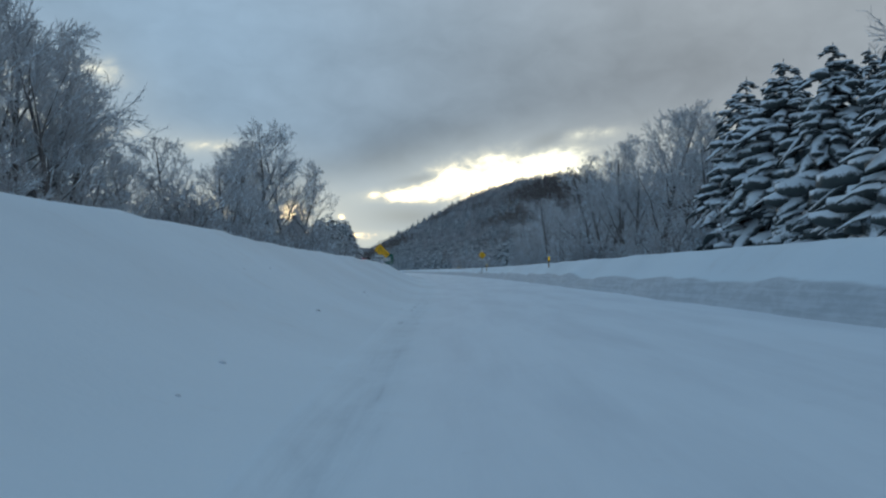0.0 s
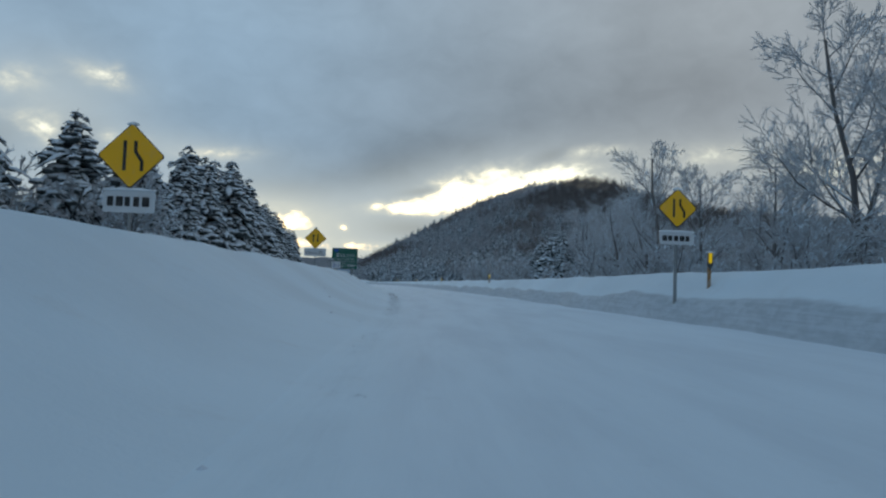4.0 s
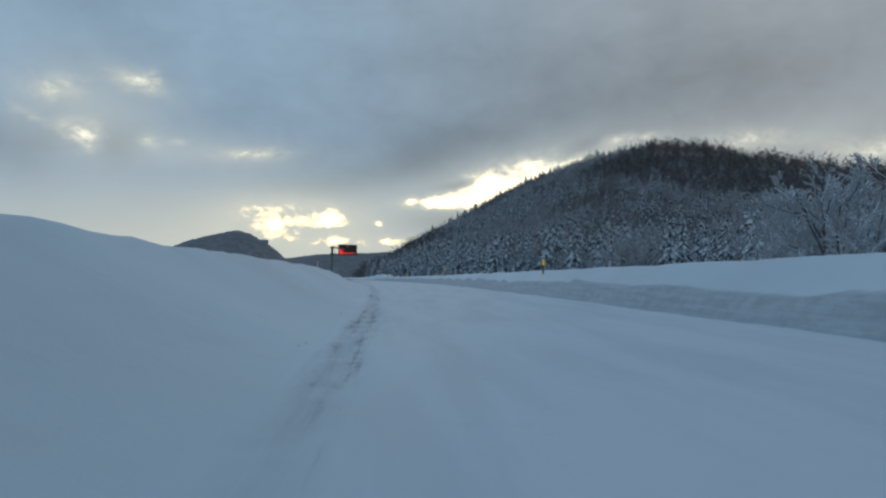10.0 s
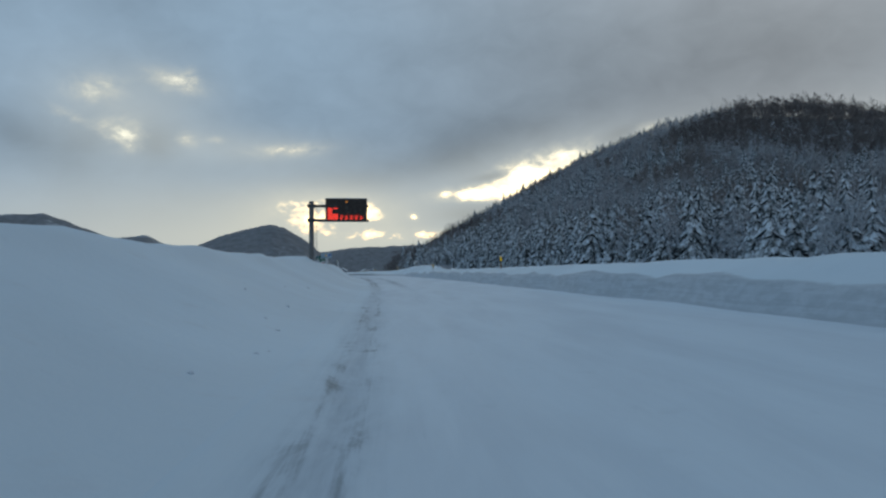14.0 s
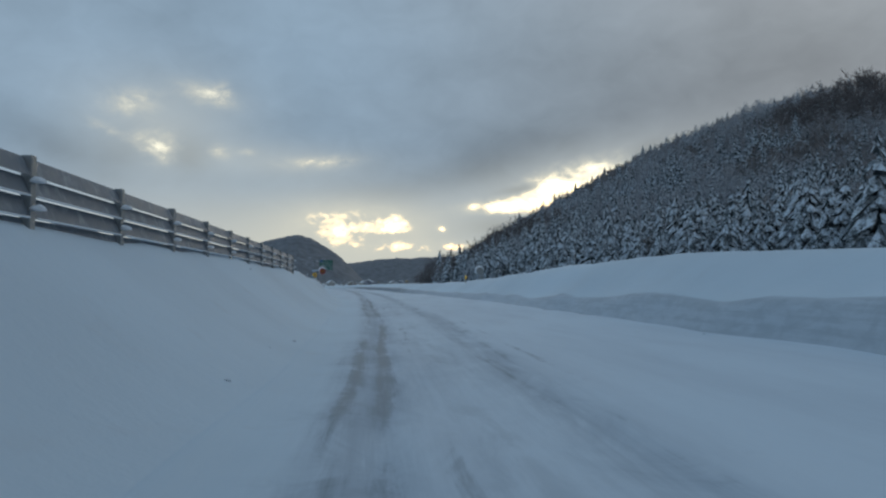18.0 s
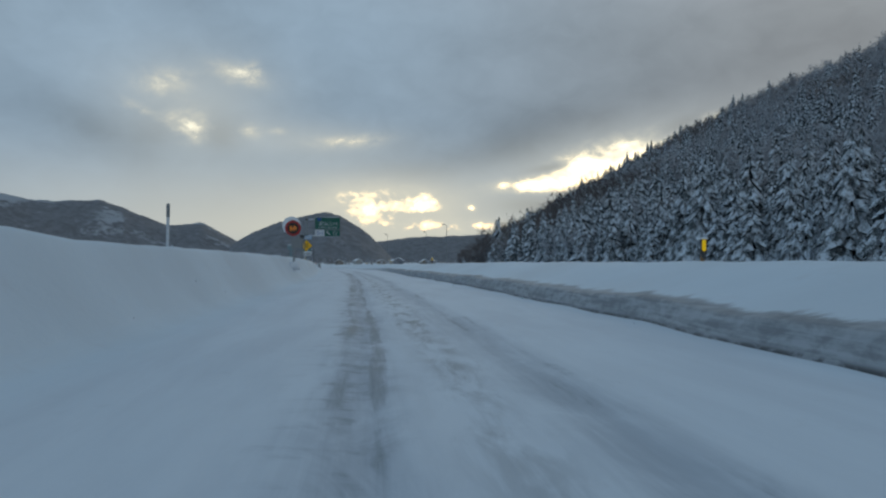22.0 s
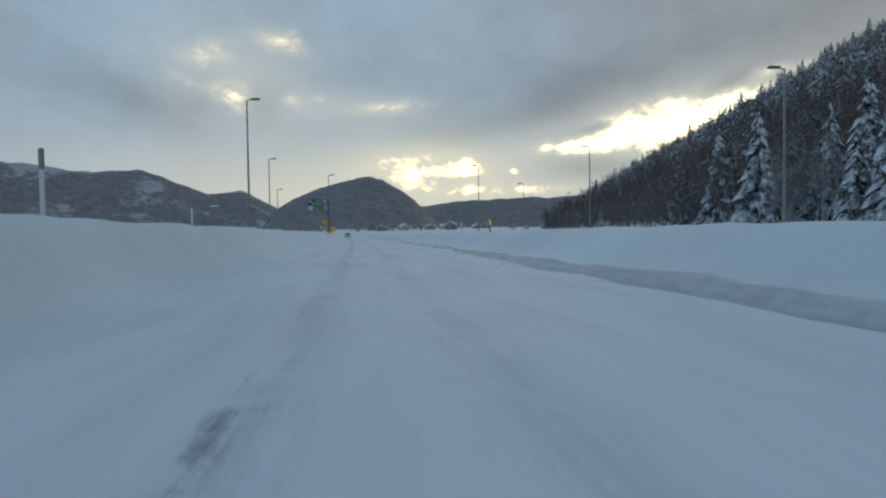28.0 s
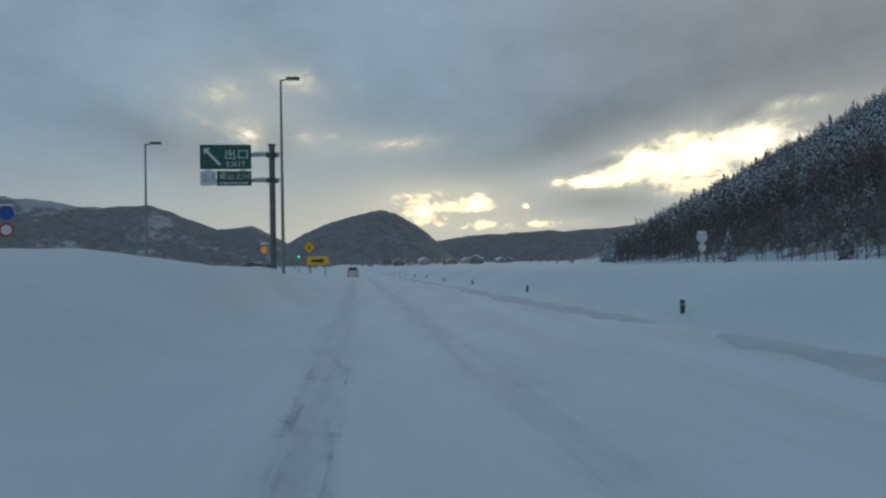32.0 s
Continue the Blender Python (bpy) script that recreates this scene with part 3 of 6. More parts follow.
def wood_floor_material():
    """Snow and brush under leafless trees, seen from afar."""
    mt, nt, bs = material("snowy_woodland_floor", 0.9)
    n = Nodes(nt)
    p = n.place()
    a, b, f = n.noise(p, 0.02, 5, 0.65), n.noise(p, 0.35, 5, 0.7), n.noise(p, 1.6, 3, 0.6)
    c = n.mix(n.step(n.math("ADD", b, n.math("MULTIPLY", f, 0.4)), 0.52, 0.86), rgba(0.20, 0.20, 0.21), rgba(0.50, 0.53, 0.57))
    c = n.mix(n.math("MULTIPLY", n.step(a, 0.46, 0.64), 0.7), c, rgba(0.17, 0.155, 0.152))
    n.put(bs.inputs["Base Color"], c)
    n.bump(bs, b, 0.6, 0.8)
    return mt


def snowy(name, lit, deep, amount, rough=0.85, scale=1.2, snow=SNOW, even=1.0):
    """Bark or needles with snow lying on all that faces up."""
    mt, nt, bs = material(name, rough)
    n = Nodes(nt)
    p = n.place()
    a, b = n.noise(p, scale, 4, 0.6), n.noise(p, scale * 7, 3)
    c = n.mix(a, deep, lit)
    facing = n.math("ADD", n.math("MULTIPLY", n.up(), even), n.math("MULTIPLY", n.math("SUBTRACT", a, 0.5), 0.9 + 1.6 * (1 - even)))
    facing = n.math("ADD", facing, n.math("MULTIPLY", n.math("SUBTRACT", b, 0.5), 0.5 + 1.2 * (1 - even)))
    c = n.mix(n.step(facing, 0.62 - amount, 0.98 - amount), c, snow)
    n.put(bs.inputs["Base Color"], c)
    return mt


def painted(name, colour, rough=0.45, metal=0.0, wear=0.12, dirt=(0.35, 0.36, 0.36)):
    mt, nt, bs = material(name, rough, metal)
    n = Nodes(nt)
    p = n.coords()
    a = n.noise(p, 3.0, 5, 0.65)
    b = n.noise(n.scaled(p, (6, 6, 0.9)), 1.0, 4)
    f = n.math("MULTIPLY", n.step(n.math("ADD", a, n.math("MULTIPLY", b, 0.4)), 0.66, 0.95), wear * 3)
    n.put(bs.inputs["Base Color"], n.mix(f, rgba(*colour), rgba(*dirt)))
    n.put(bs.inputs["Roughness"], n.step(a, 0.3, 0.7, rough - 0.08, rough + 0.15))
    return mt


def glowing(name, colour, power):
    mt, nt, bs = material(name, 0.4)
    bs.inputs["Base Color"].default_value = rgba(*[0.4 * c for c in colour])
    bs.inputs["Emission Color"].default_value = rgba(*colour)
    bs.inputs["Emission Strength"].default_value = power
    return mt


def far_wood_material(name, open_from):
    """Distant woods; open_from sets how much of them is snowy clearing."""
    mt, nt, bs = material(name, 0.95)
    n = Nodes(nt)
    p = n.place()
    a = n.noise(n.scaled(p, (1, 1, 2.2)), 0.0042, 5, 0.62, 0.4)
    b = n.noise(n.scaled(p, (1, 1, 0.5)), 0.035, 4, 0.6)
    g = n.noise(n.scaled(p, (1, 1, 0.5)), 0.16, 3, 0.6)
    c = n.mix(n.step(n.math("ADD", b, n.math("MULTIPLY", g, 0.35)), 0.45, 0.9), rgba(0.165, 0.170, 0.182), rgba(0.245, 0.255, 0.275))
    c = n.mix(n.math("MULTIPLY", n.step(n.math("ADD", a, n.math("MULTIPLY", b, 0.28)), open_from, open_from + 0.11), 0.8), c, rgba(0.46, 0.50, 0.545))
    n.put(bs.inputs["Base Color"], c)
    return mt


def hill_twig_material():
    """Far leafless crowns: brown wood, frosted grey in broad patches."""
    mt, nt, bs = material("hill_twigs", 0.9)
    n = Nodes(nt)
    p = n.place()
    a, b = n.noise(p, 0.016, 4, 0.6), n.noise(p, 0.5, 3, 0.6)
    brown = n.mix(b, rgba(0.16, 0.145, 0.142), rgba(0.30, 0.28, 0.278))
    # frosted wood, its tones raised to paint in haze as well
    frost = n.mix(b, rgba(0.27, 0.28, 0.30), rgba(0.56, 0.59, 0.635))
    n.put(bs.inputs["Base Color"], n.mix(n.step(n.math("ADD", a, n.math("MULTIPLY", b, 0.12)), 0.46, 0.64), brown, frost))
    return mt


M_SNOW, M_ROAD, M_FLOOR, M_FARWOOD = snow_material(), road_material(), wood_floor_material(), far_wood_material("distant_forest", 0.80)
M_FARRANGE = far_wood_material("distant_forest_with_clearings", 0.68)
M_FIR = snowy("snowy_fir_needles", rgba(0.075, 0.095, 0.095), rgba(0.040, 0.050, 0.054), 0.68, scale=1.6, snow=rgba(0.72, 0.785, 0.85), even=0.8)
# the hill's needle colour is lifted to imitate haze
M_FIRWOOD = snowy("snowy_fir_needles_hill", rgba(0.11, 0.13, 0.135), rgba(0.040, 0.050, 0.055), 0.55, scale=0.9, snow=rgba(0.66, 0.73, 0.80), even=0.65)
M_BARK = snowy("snowy_bark", rgba(0.19, 0.178, 0.175), rgba(0.085, 0.078, 0.076), 0.38)
M_TWIG = snowy("frosted_twigs", rgba(0.54, 0.545, 0.565), rgba(0.32, 0.315, 0.325), 0.52)
M_HILLTWIG = hill_twig_material()
M_LUMP = painted("fresh_snow_cap", (0.80, 0.84, 0.88), 0.75, 0, 0.05, (0.6, 0.63, 0.66))
M_GREEN = painted("sign_green", (0.004, 0.105, 0.072), 0.4, 0, 0.06)
M_WHITE = painted("sign_white", (0.62, 0.65, 0.68), 0.45, 0, 0.08)
M_YELLOW = painted("sign_yellow", (0.95, 0.50, 0.006), 0.45, 0, 0.05)
M_BLACK = painted("sign_black", (0.012, 0.012, 0.014), 0.5, 0, 0.05)
M_BLUE = painted("sign_blue", (0.010, 0.075, 0.34), 0.45, 0, 0.05)
M_PALE = painted("sign_frosted_blue", (0.30, 0.42, 0.56), 0.5, 0, 0.3, (0.6, 0.64, 0.68))
M_STEEL = painted("galvanised_steel", (0.26, 0.28, 0.29), 0.5, 0.6, 0.15)
M_DARKSTEEL = painted("dark_steel", (0.060, 0.066, 0.070), 0.5, 0.3, 0.12)
M_PALESTEEL = painted("frosted_pale_steel", (0.40, 0.425, 0.445), 0.55, 0.2, 0.3, (0.62, 0.66, 0.70))
M_MIDSTEEL = painted("weathered_grey_steel", (0.135, 0.14, 0.145), 0.55, 0.3, 0.15)
M_SLATE = painted("fence_panel_grey", (0.185, 0.208, 0.235), 0.6, 0.1, 0.2, (0.5, 0.52, 0.54))
M_SCREEN = painted("dark_led_panel", (0.010, 0.007, 0.007), 0.35, 0, 0.03)
M_TEAL = painted("weathered_teal", (0.20, 0.29, 0.31), 0.55, 0.1, 0.2)
M_LEDRED, M_LEDAMBER = glowing("red_led", (1.0, 0.05, 0.03), 0.8), glowing("amber_led", (1.0, 0.34, 0.04), 0.28)
M_LEDYELLOW, M_LEDGREEN = glowing("yellow_marker_light", (1.0, 0.66, 0.0), 0.35), glowing("green_signal_light", (0.05, 1.0, 0.45), 1.5)
M_DULLRED = painted("sign_red", (0.38, 0.018, 0.018), 0.45, 0, 0.08)
M_SNOWBIT = painted("clod_snow", (0.62, 0.68, 0.75), 0.85, 0, 0.2, (0.4, 0.43, 0.46))
M_CRACKDARK = painted("crack_shade_grey", (0.24, 0.27, 0.31), 0.8, 0, 0.25, (0.12, 0.13, 0.14))
M_DARKICE = painted("dirty_ice", (0.10, 0.115, 0.13), 0.5, 0, 0.2)
M_RUST = painted("marker_post_brown", (0.30, 0.17, 0.07), 0.6, 0, 0.2)


# ---- ground, road, distance ----
def build_ground():
    s = np.concatenate([-60 - np.geomspace(1500, 6, 26), np.arange(-60, 780, 1.25), np.arange(780, 1250, 6.0), 1250 + np.geomspace(8, 3300, 42)])
    dl = -np.concatenate([np.geomspace(3600, 62, 26), np.arange(58, 16, -3.5), np.arange(15, 7.2, -0.8)])
    dr = np.concatenate([np.arange(10.3, 22, 1.2), np.arange(23, 60, 3.5), np.arange(62, 300, 9.0), np.geomspace(310, 3600, 24)])
    fixed = np.concatenate([dl, np.arange(-7.1, 2.5, 0.22)])
    step_off = np.array([-1.0, -0.5, -0.15, -0.05, 0, 0.02, 0.05, 0.08, 0.11, 0.14, 0.17, 0.21, 0.26, 0.34, 0.44, 0.56, 0.7, 0.86, 1.05, 1.25, 1.5, 1.75, 2.0, 2.3, 2.65, 3.0])
    S = np.repeat(s[:, None], len(fixed) + len(step_off) + len(dr), 1)
    D = np.concatenate([np.repeat(fixed[None, :], len(s), 0), foot_right(s)[:, None] + step_off[None, :], np.repeat(dr[None, :], len(s), 0)], 1)
    Z = ground_z(S, D)
    # far off the land settles into the flat valley floor
    Z = np.where(np.abs(D) > 700, np.minimum(Z, -3.0), Z)
    V = world(S, D, Z).reshape(-1, 3)
    n, k = S.shape
    i = (np.arange(n - 1)[:, None] * k + np.arange(k - 1)[None, :]).ravel()
    F = np.stack([i, i + 1, i + 1 + k, i + k], 1)
    F = F[:, ::-1]
    mid_s, mid_d = S[:-1, :-1].ravel(), D[:-1, :-1].ravel()
    wood = (hill_z(mid_s, mid_d) > 1.2) & (mid_d > 50)
    # the ploughed face along the right edge: painted blue shade, older and greyer further on
    off = D - foot_right(S)
    cut = soft((off + 0.06) / 0.06) * (1 - soft((off - 0.6 * cut_wide(S)) / cut_fade(S))) * soft((1100 - S) / 300)
    above = Z - foot_right(S) * crossfall(S)
    age = np.interp(S, [-100, 330, 380, 400, 435, 462, 545, 600, 650, 690], [0.34, 0.36, 0.28, 0.12, 0.3, 0.95, 0.95, 0.4, 0.2, 0.1])
    uvs = {"cut_age": np.stack([cut.ravel(), age.ravel()], 1), "cut_layers": np.stack([S.ravel(), above.ravel()], 1)}
    ob = link_mesh("ground", V, F, [M_SNOW, M_FLOOR], wood.astype(int), uvs=uvs, smooth=True)
    return tagged(ob, "snow-covered ground with ploughed banks and a wooded hillside", "ground", kind="structure")


track_left = lerp_table((-100, -0.8, 0, -0.8, 124, -0.63, 154, -0.75, 267, -0.55, 342, -0.15, 397, 0.1, 522, -0.1, 606, -0.72, 707, -0.4, 4800, -0.4))
track_wear = lerp_table((-100, 0.42, 12, 0.45, 30, 0.33, 60, 0.28, 100, 0.30, 122, 0.75, 160, 0.85, 172, 0.4, 182, 0.15, 202, 0.25, 212, 0.75, 260, 0.70, 330, 0.62, 350, 0.85, 376, 1.0, 420, 1.0, 440, 0.85, 470, 0.95, 535, 1.05, 560, 0.9,
                         575, 0.78, 590, 0.68, 600, 0.66, 610, 0.5, 622, 0.45, 650, 0.52, 740, 0.55, 900, 0.4, 4800, 0.3))


def build_road():
    s = np.concatenate([np.arange(-60, 780, 0.6), np.arange(780, 1250, 5.0), 1250 + np.geomspace(8, 1500, 20)])
    d = np.concatenate([np.linspace(-6.4, -3.2, 17), np.linspace(-3.0, 3.0, 54), np.linspace(3.4, 7.8, 12)])
    S, D = np.meshgrid(s, d, indexing="ij")
    e = D - track_left(S)
    wear = track_wear(S)
    rut = np.exp(-(e / 0.2) ** 2) + 0.8 * np.exp(-((e - 1.72) / 0.22) ** 2)
    inner = soft((D - foot_left(S)) / 0.8)
    Z = road_skin(S, D) - 0.035 * rut * wear + ripple(S, D, 1.9, 11) * 0.010 * inner + ripple(S * 0.25, D, 0.5, 12) * 0.008 * wear * inner
    # the left edge runs a little way up the bank and dips under it; loose snow lies to the right
    fl = foot_left(S)
    Z = np.where(D < fl, ground_z(S, D) + 0.012 + 0.02 * soft((fl - D) / 0.4), Z) - 0.25 * soft((fl - 0.25 - D) / 0.6) + 0.05 * soft((D - 3.2) / 2.5)
    V = world(S, D, Z).reshape(-1, 3)
    n, k = S.shape
    i = (np.arange(n - 1)[:, None] * k + np.arange(k - 1)[None, :]).ravel()
    F = np.stack([i, i + k, i + 1 + k, i + 1], 1)
    uvs = {"across_along": np.stack([D.ravel(), S.ravel()], 1), "track_wear": np.stack([e.ravel(), wear.ravel()], 1), "from_bank": np.stack([(D - fl).ravel(), 0 * D.ravel()], 1)}
    ob = link_mesh("road", V, F, [M_ROAD], uvs=uvs, smooth=True)
    return tagged(ob, "snow-packed road with grey worn wheel tracks", "road", kind="structure")


def build_mountain(name, profile, reach, label, seed, ragged=0.05, foot=-30.0, mat=None):
    """A distant wooded ridge: profile is azimuth and elevation pairs, seen from the middle of the drive."""
    cx, cy = world(380, 0)[:2]
    az = np.array(profile[0::2], float)
    el = np.array(profile[1::2], float)
    order = np.argsort(az)
    a = np.linspace(az.min(), az.max(), 150)
    e = np.interp(a, az[order], el[order])
    r = np.random.RandomState(seed)
    e = e + np.convolve(r.normal(0, ragged, len(a)), np.ones(3) / 3, "same") * np.clip(e / 2, 0, 1)
    depth = np.linspace(0, 1, 26)
    A, T = np.meshgrid(a, depth, indexing="ij")
    E = np.repeat(e[:, None], len(depth), 1)
    dist = reach - 900 + 900 * T
    top = np.tan(np.radians(E)) * reach
    jag = ripple(A * 40, T * 900, 160, seed) * 14 + ripple(A * 40, T * 900, 50, seed + 1) * 4
    Z = foot + (top - foot) * soft(T * 0.86 + 0.14 * T * T) + jag * np.sin(np.pi * T) * np.clip(top / 120, 0, 1)
    X, Y = cx - np.sin(np.radians(A)) * dist, cy + np.cos(np.radians(A)) * dist
    V = np.stack([X, Y, Z], -1).reshape(-1, 3)
    back = np.stack([X[:, -1], Y[:, -1], np.full(len(a), foot)], -1)
    back[:, :2] += (back[:, :2] - np.array([cx, cy])) * 0.06
    n, k = A.shape
    i = (np.arange(n - 1)[:, None] * k + np.arange(k - 1)[None, :]).ravel()
    F = np.stack([i, i + k, i + 1 + k, i + 1], 1)
    b0 = len(V)
    j = np.arange(n - 1)
    F2 = np.stack([j * k + k - 1, (j + 1) * k + k - 1, b0 + j + 1, b0 + j], 1)
    ob = link_mesh(name, np.concatenate([V, back]), np.concatenate([F, F2])[:, ::-1], [mat or M_FARWOOD], smooth=True)
    return tagged(ob, label, "mountain", kind="structure")


build_ground()
build_road()
build_mountain("backdrop_far_hills", (33, 0.4, 27, 0.9, 20, 1.3, 17.0, 1.55, 15.2, 1.75, 13.4, 1.98, 12.2, 1.85, 11.2, 2.08, 9, 2.02, 7, 2.07, 3, 2.3, -2, 2.2, -8, 2.0, -16, 1.6), 4350, "pale distant wooded hills", 21)
build_mountain("backdrop_dome_mountain", (28.6, 0.0, 27.6, 1.35, 26.3, 2.1, 24.4, 2.9, 22.8, 3.3, 21.6, 3.62, 20.9, 3.68, 20.0, 3.45, 18.9, 2.85, 18.0, 2.25, 17.0, 1.35, 16.2, 0.5, 15.8, 0.0), 3200, "dark dome-shaped wooded mountain", 31, 0.025)
build_mountain("backdrop_left_range", (62, 3.6, 55, 4.6, 50, 4.9, 47.4, 4.6, 44, 4.5, 40.5, 4.0, 38.6, 4.05, 36.8, 4.15, 35.2, 3.7, 33.6, 3.0, 32.3, 2.5, 31.2, 2.62, 30.2, 2.82, 29.2, 2.35, 27.8, 1.65, 26.4, 0.8, 25.4, 0.0), 4050, "long wooded mountain range with snowy clearings", 41, mat=M_FARRANGE)


# ---- trees ----
def tube(points, radii, k):
    """A tapered tube of triangles along points."""
    pts = np.asarray(points, float)
    n = len(pts)
    t = np.gradient(pts, axis=0)
    t /= np.linalg.norm(t, axis=1)[:, None] + 1e-9
    ref = np.where(np.abs(t[:, 2:3]) > 0.9, np.array([[1.0, 0, 0]]), np.array([[0, 0, 1.0]]))
    a = np.cross(t, ref)
    a /= np.linalg.norm(a, axis=1)[:, None] + 1e-9
    b = np.cross(t, a)
    ang = np.arange(k) * 2 * math.pi / k
    ring = pts[:, None, :] + (np.cos(ang)[None, :, None] * a[:, None, :] + np.sin(ang)[None, :, None] * b[:, None, :]) * np.asarray(radii)[:, None, None]
    V = ring.reshape(-1, 3)
    F = []
    for i in range(n - 1):
        for j in range(k):
            p, q = i * k + j, i * k + (j + 1) % k
            F += [(p, p + k, q), (q, p + k, q + k)]
    return V, np.array(F, int)


def join(pieces):
    V, F, o = [], [], 0
    for v, f in pieces:
        V.append(v), F.append(f + o)
        o += len(v)
    return np.concatenate(V), np.concatenate(F)


def sliver(p, q, w, r):
    """A thin twig: a sharp three-sided spike."""
    way = q - p
    a = np.cross(way, r.normal(0, 1, 3))
    a *= w / (np.linalg.norm(a) + 1e-9)
    b = np.cross(way, a)
    b *= w / (np.linalg.norm(b) + 1e-9)
    return np.array([p + a, p - 0.5 * a + 0.87 * b, p - 0.5 * a - 0.87 * b, q]), np.array([(0, 1, 3), (1, 2, 3), (2, 0, 3)])


def bare_tree(seed, height, counts, spread=1.0, stems=1, clear=0.25, fine=0.026):
    """Trunk and limbs, and the twigs, of a leafless tree."""
    r = np.random.RandomState(seed)
    wood, twigs = [], []

    def grow(start, way, length, radius, level):
        n = 5 if level == 0 else (4 if level == 1 else (3 if level == 2 else 2))
        pts, p, w = [start], np.array(start, float), np.array(way, float)
        for i in range(n - 1):
            w = w + r.normal(0, 0.10 + 0.03 * level, 3) + np.array([0, 0, 0.02 if level == 0 else (0.15 if level == 1 else 0.05)])
            w /= np.linalg.norm(w)
            p = p + w * length / (n - 1)
            pts.append(p.copy())
        if level == len(counts):
            twigs.append(sliver(pts[0], pts[-1], max(radius, fine), r))
            return
        end = radius * (0.30 if level < 2 else 0.45)
        rad = np.maximum(np.linspace(radius, end, n), fine)
        (wood if level < 2 else twigs).append(tube(pts, rad, 7 if level == 0 else (5 if level == 1 else 3)))
        for c in range(counts[level]):
            t = clear + (1 - clear) * (c + r.uniform(0, 1)) / counts[level] if level == 0 else 0.22 + 0.78 * (c + r.uniform(0, 1)) / counts[level]
            t = min(t, 0.99)
            x = t * (n - 1)
            i = min(int(x), n - 2)
            at = pts[i] + (pts[i + 1] - pts[i]) * (x - i)
            ax = pts[i + 1] - pts[i]
            ax /= np.linalg.norm(ax)
            side = r.normal(0, 1, 3)
            side -= ax * side.dot(ax)
            side /= np.linalg.norm(side) + 1e-9
            lean = r.uniform(0.55, 1.1) * spread if level == 0 else r.uniform(0.35, 0.95)
            out = ax * math.cos(lean) + side * math.sin(lean)
            here = radius + (end - radius) * t
            size = (0.52 * height * (1 - 0.62 * t) if level == 0 else length * r.uniform(0.38, 0.66) * (1.1 - 0.45 * t))
            grow(at, out, size * r.uniform(0.8, 1.15), here * r.uniform(0.45, 0.65), level + 1)

    for k in range(stems):
        lean = r.normal(0, 0.03 if stems == 1 else 0.35, 2)
        w = np.array([lean[0], lean[1], 1.0])
        grow(np.array([r.normal(0, 0.12 * (stems > 1)), r.normal(0, 0.12 * (stems > 1)), -0.3]), w / np.linalg.norm(w), height * (0.96 if stems == 1 else r.uniform(0.6, 0.9)), height * (0.0155 if stems == 1 else 0.012), 0)
    wood, twigs = join(wood), join(twigs)
    k = height / max(wood[0][:, 2].max(), twigs[0][:, 2].max())
    return (wood[0] * k, wood[1]), (twigs[0] * k, twigs[1])


def bough(length, width, droop, r, steps=4):
    """A drooping fir bough with a ragged edge and rounded load of snow: a closed, flattened blade along x."""
    V, F = [], []
    for i in range(steps + 1):
        t = i / steps
        w = width * (0.25 + 1.5 * t * (1 - t) * 1.6) * (1.25 if i % 2 else 0.72) * r.uniform(0.85, 1.15) * (0.04 if i == steps else 1)
        th = width * 0.44 * (1 - 0.6 * t) * r.uniform(0.8, 1.2)
        x, z = length * t, -droop * length * t ** 1.6 + 0.10 * length * math.sin(math.pi * t) * 0.6
        V += [(x, -w, z - 0.22 * w), (x, 0, z + th), (x, w, z - 0.22 * w), (x, 0, z - th * 0.6)]
    for i in range(steps):
        for j in range(4):
            a, b = i * 4 + j, i * 4 + (j + 1) % 4
            F += [(a, b, a + 4), (b, b + 4, a + 4)]
    V, F = np.array(V), np.array(F)
    return V, F[:, ::-1]


def pillow(at, radii):
    """A rounded clump of snow: a low ellipsoid."""
    V, F = [(0, 0, 1), (0, 0, -1)], []
    for z, w in ((0.5, 0.87), (-0.4, 0.92)):
        V += [(w * math.cos(k * math.pi / 3), w * math.sin(k * math.pi / 3), z) for k in range(6)]
    for k in range(6):
        j = (k + 1) % 6
        F += [(0, 2 + k, 2 + j), (2 + k, 8 + k, 2 + j), (2 + j, 8 + k, 8 + j), (1, 8 + j, 8 + k)]
    return np.array(V) * np.array(radii) + np.array(at), np.array(F)


def turned(v, yaw, pitch=0.0, scale=1.0):
    c, s = math.cos(yaw), math.sin(yaw)
    cp, sp = math.cos(pitch), math.sin(pitch)
    x, y, z = v[:, 0] * scale, v[:, 1] * scale, v[:, 2] * scale
    x, z = x * cp - z * sp, x * sp + z * cp
    return np.stack([x * c - y * s, x * s + y * c, z], 1)


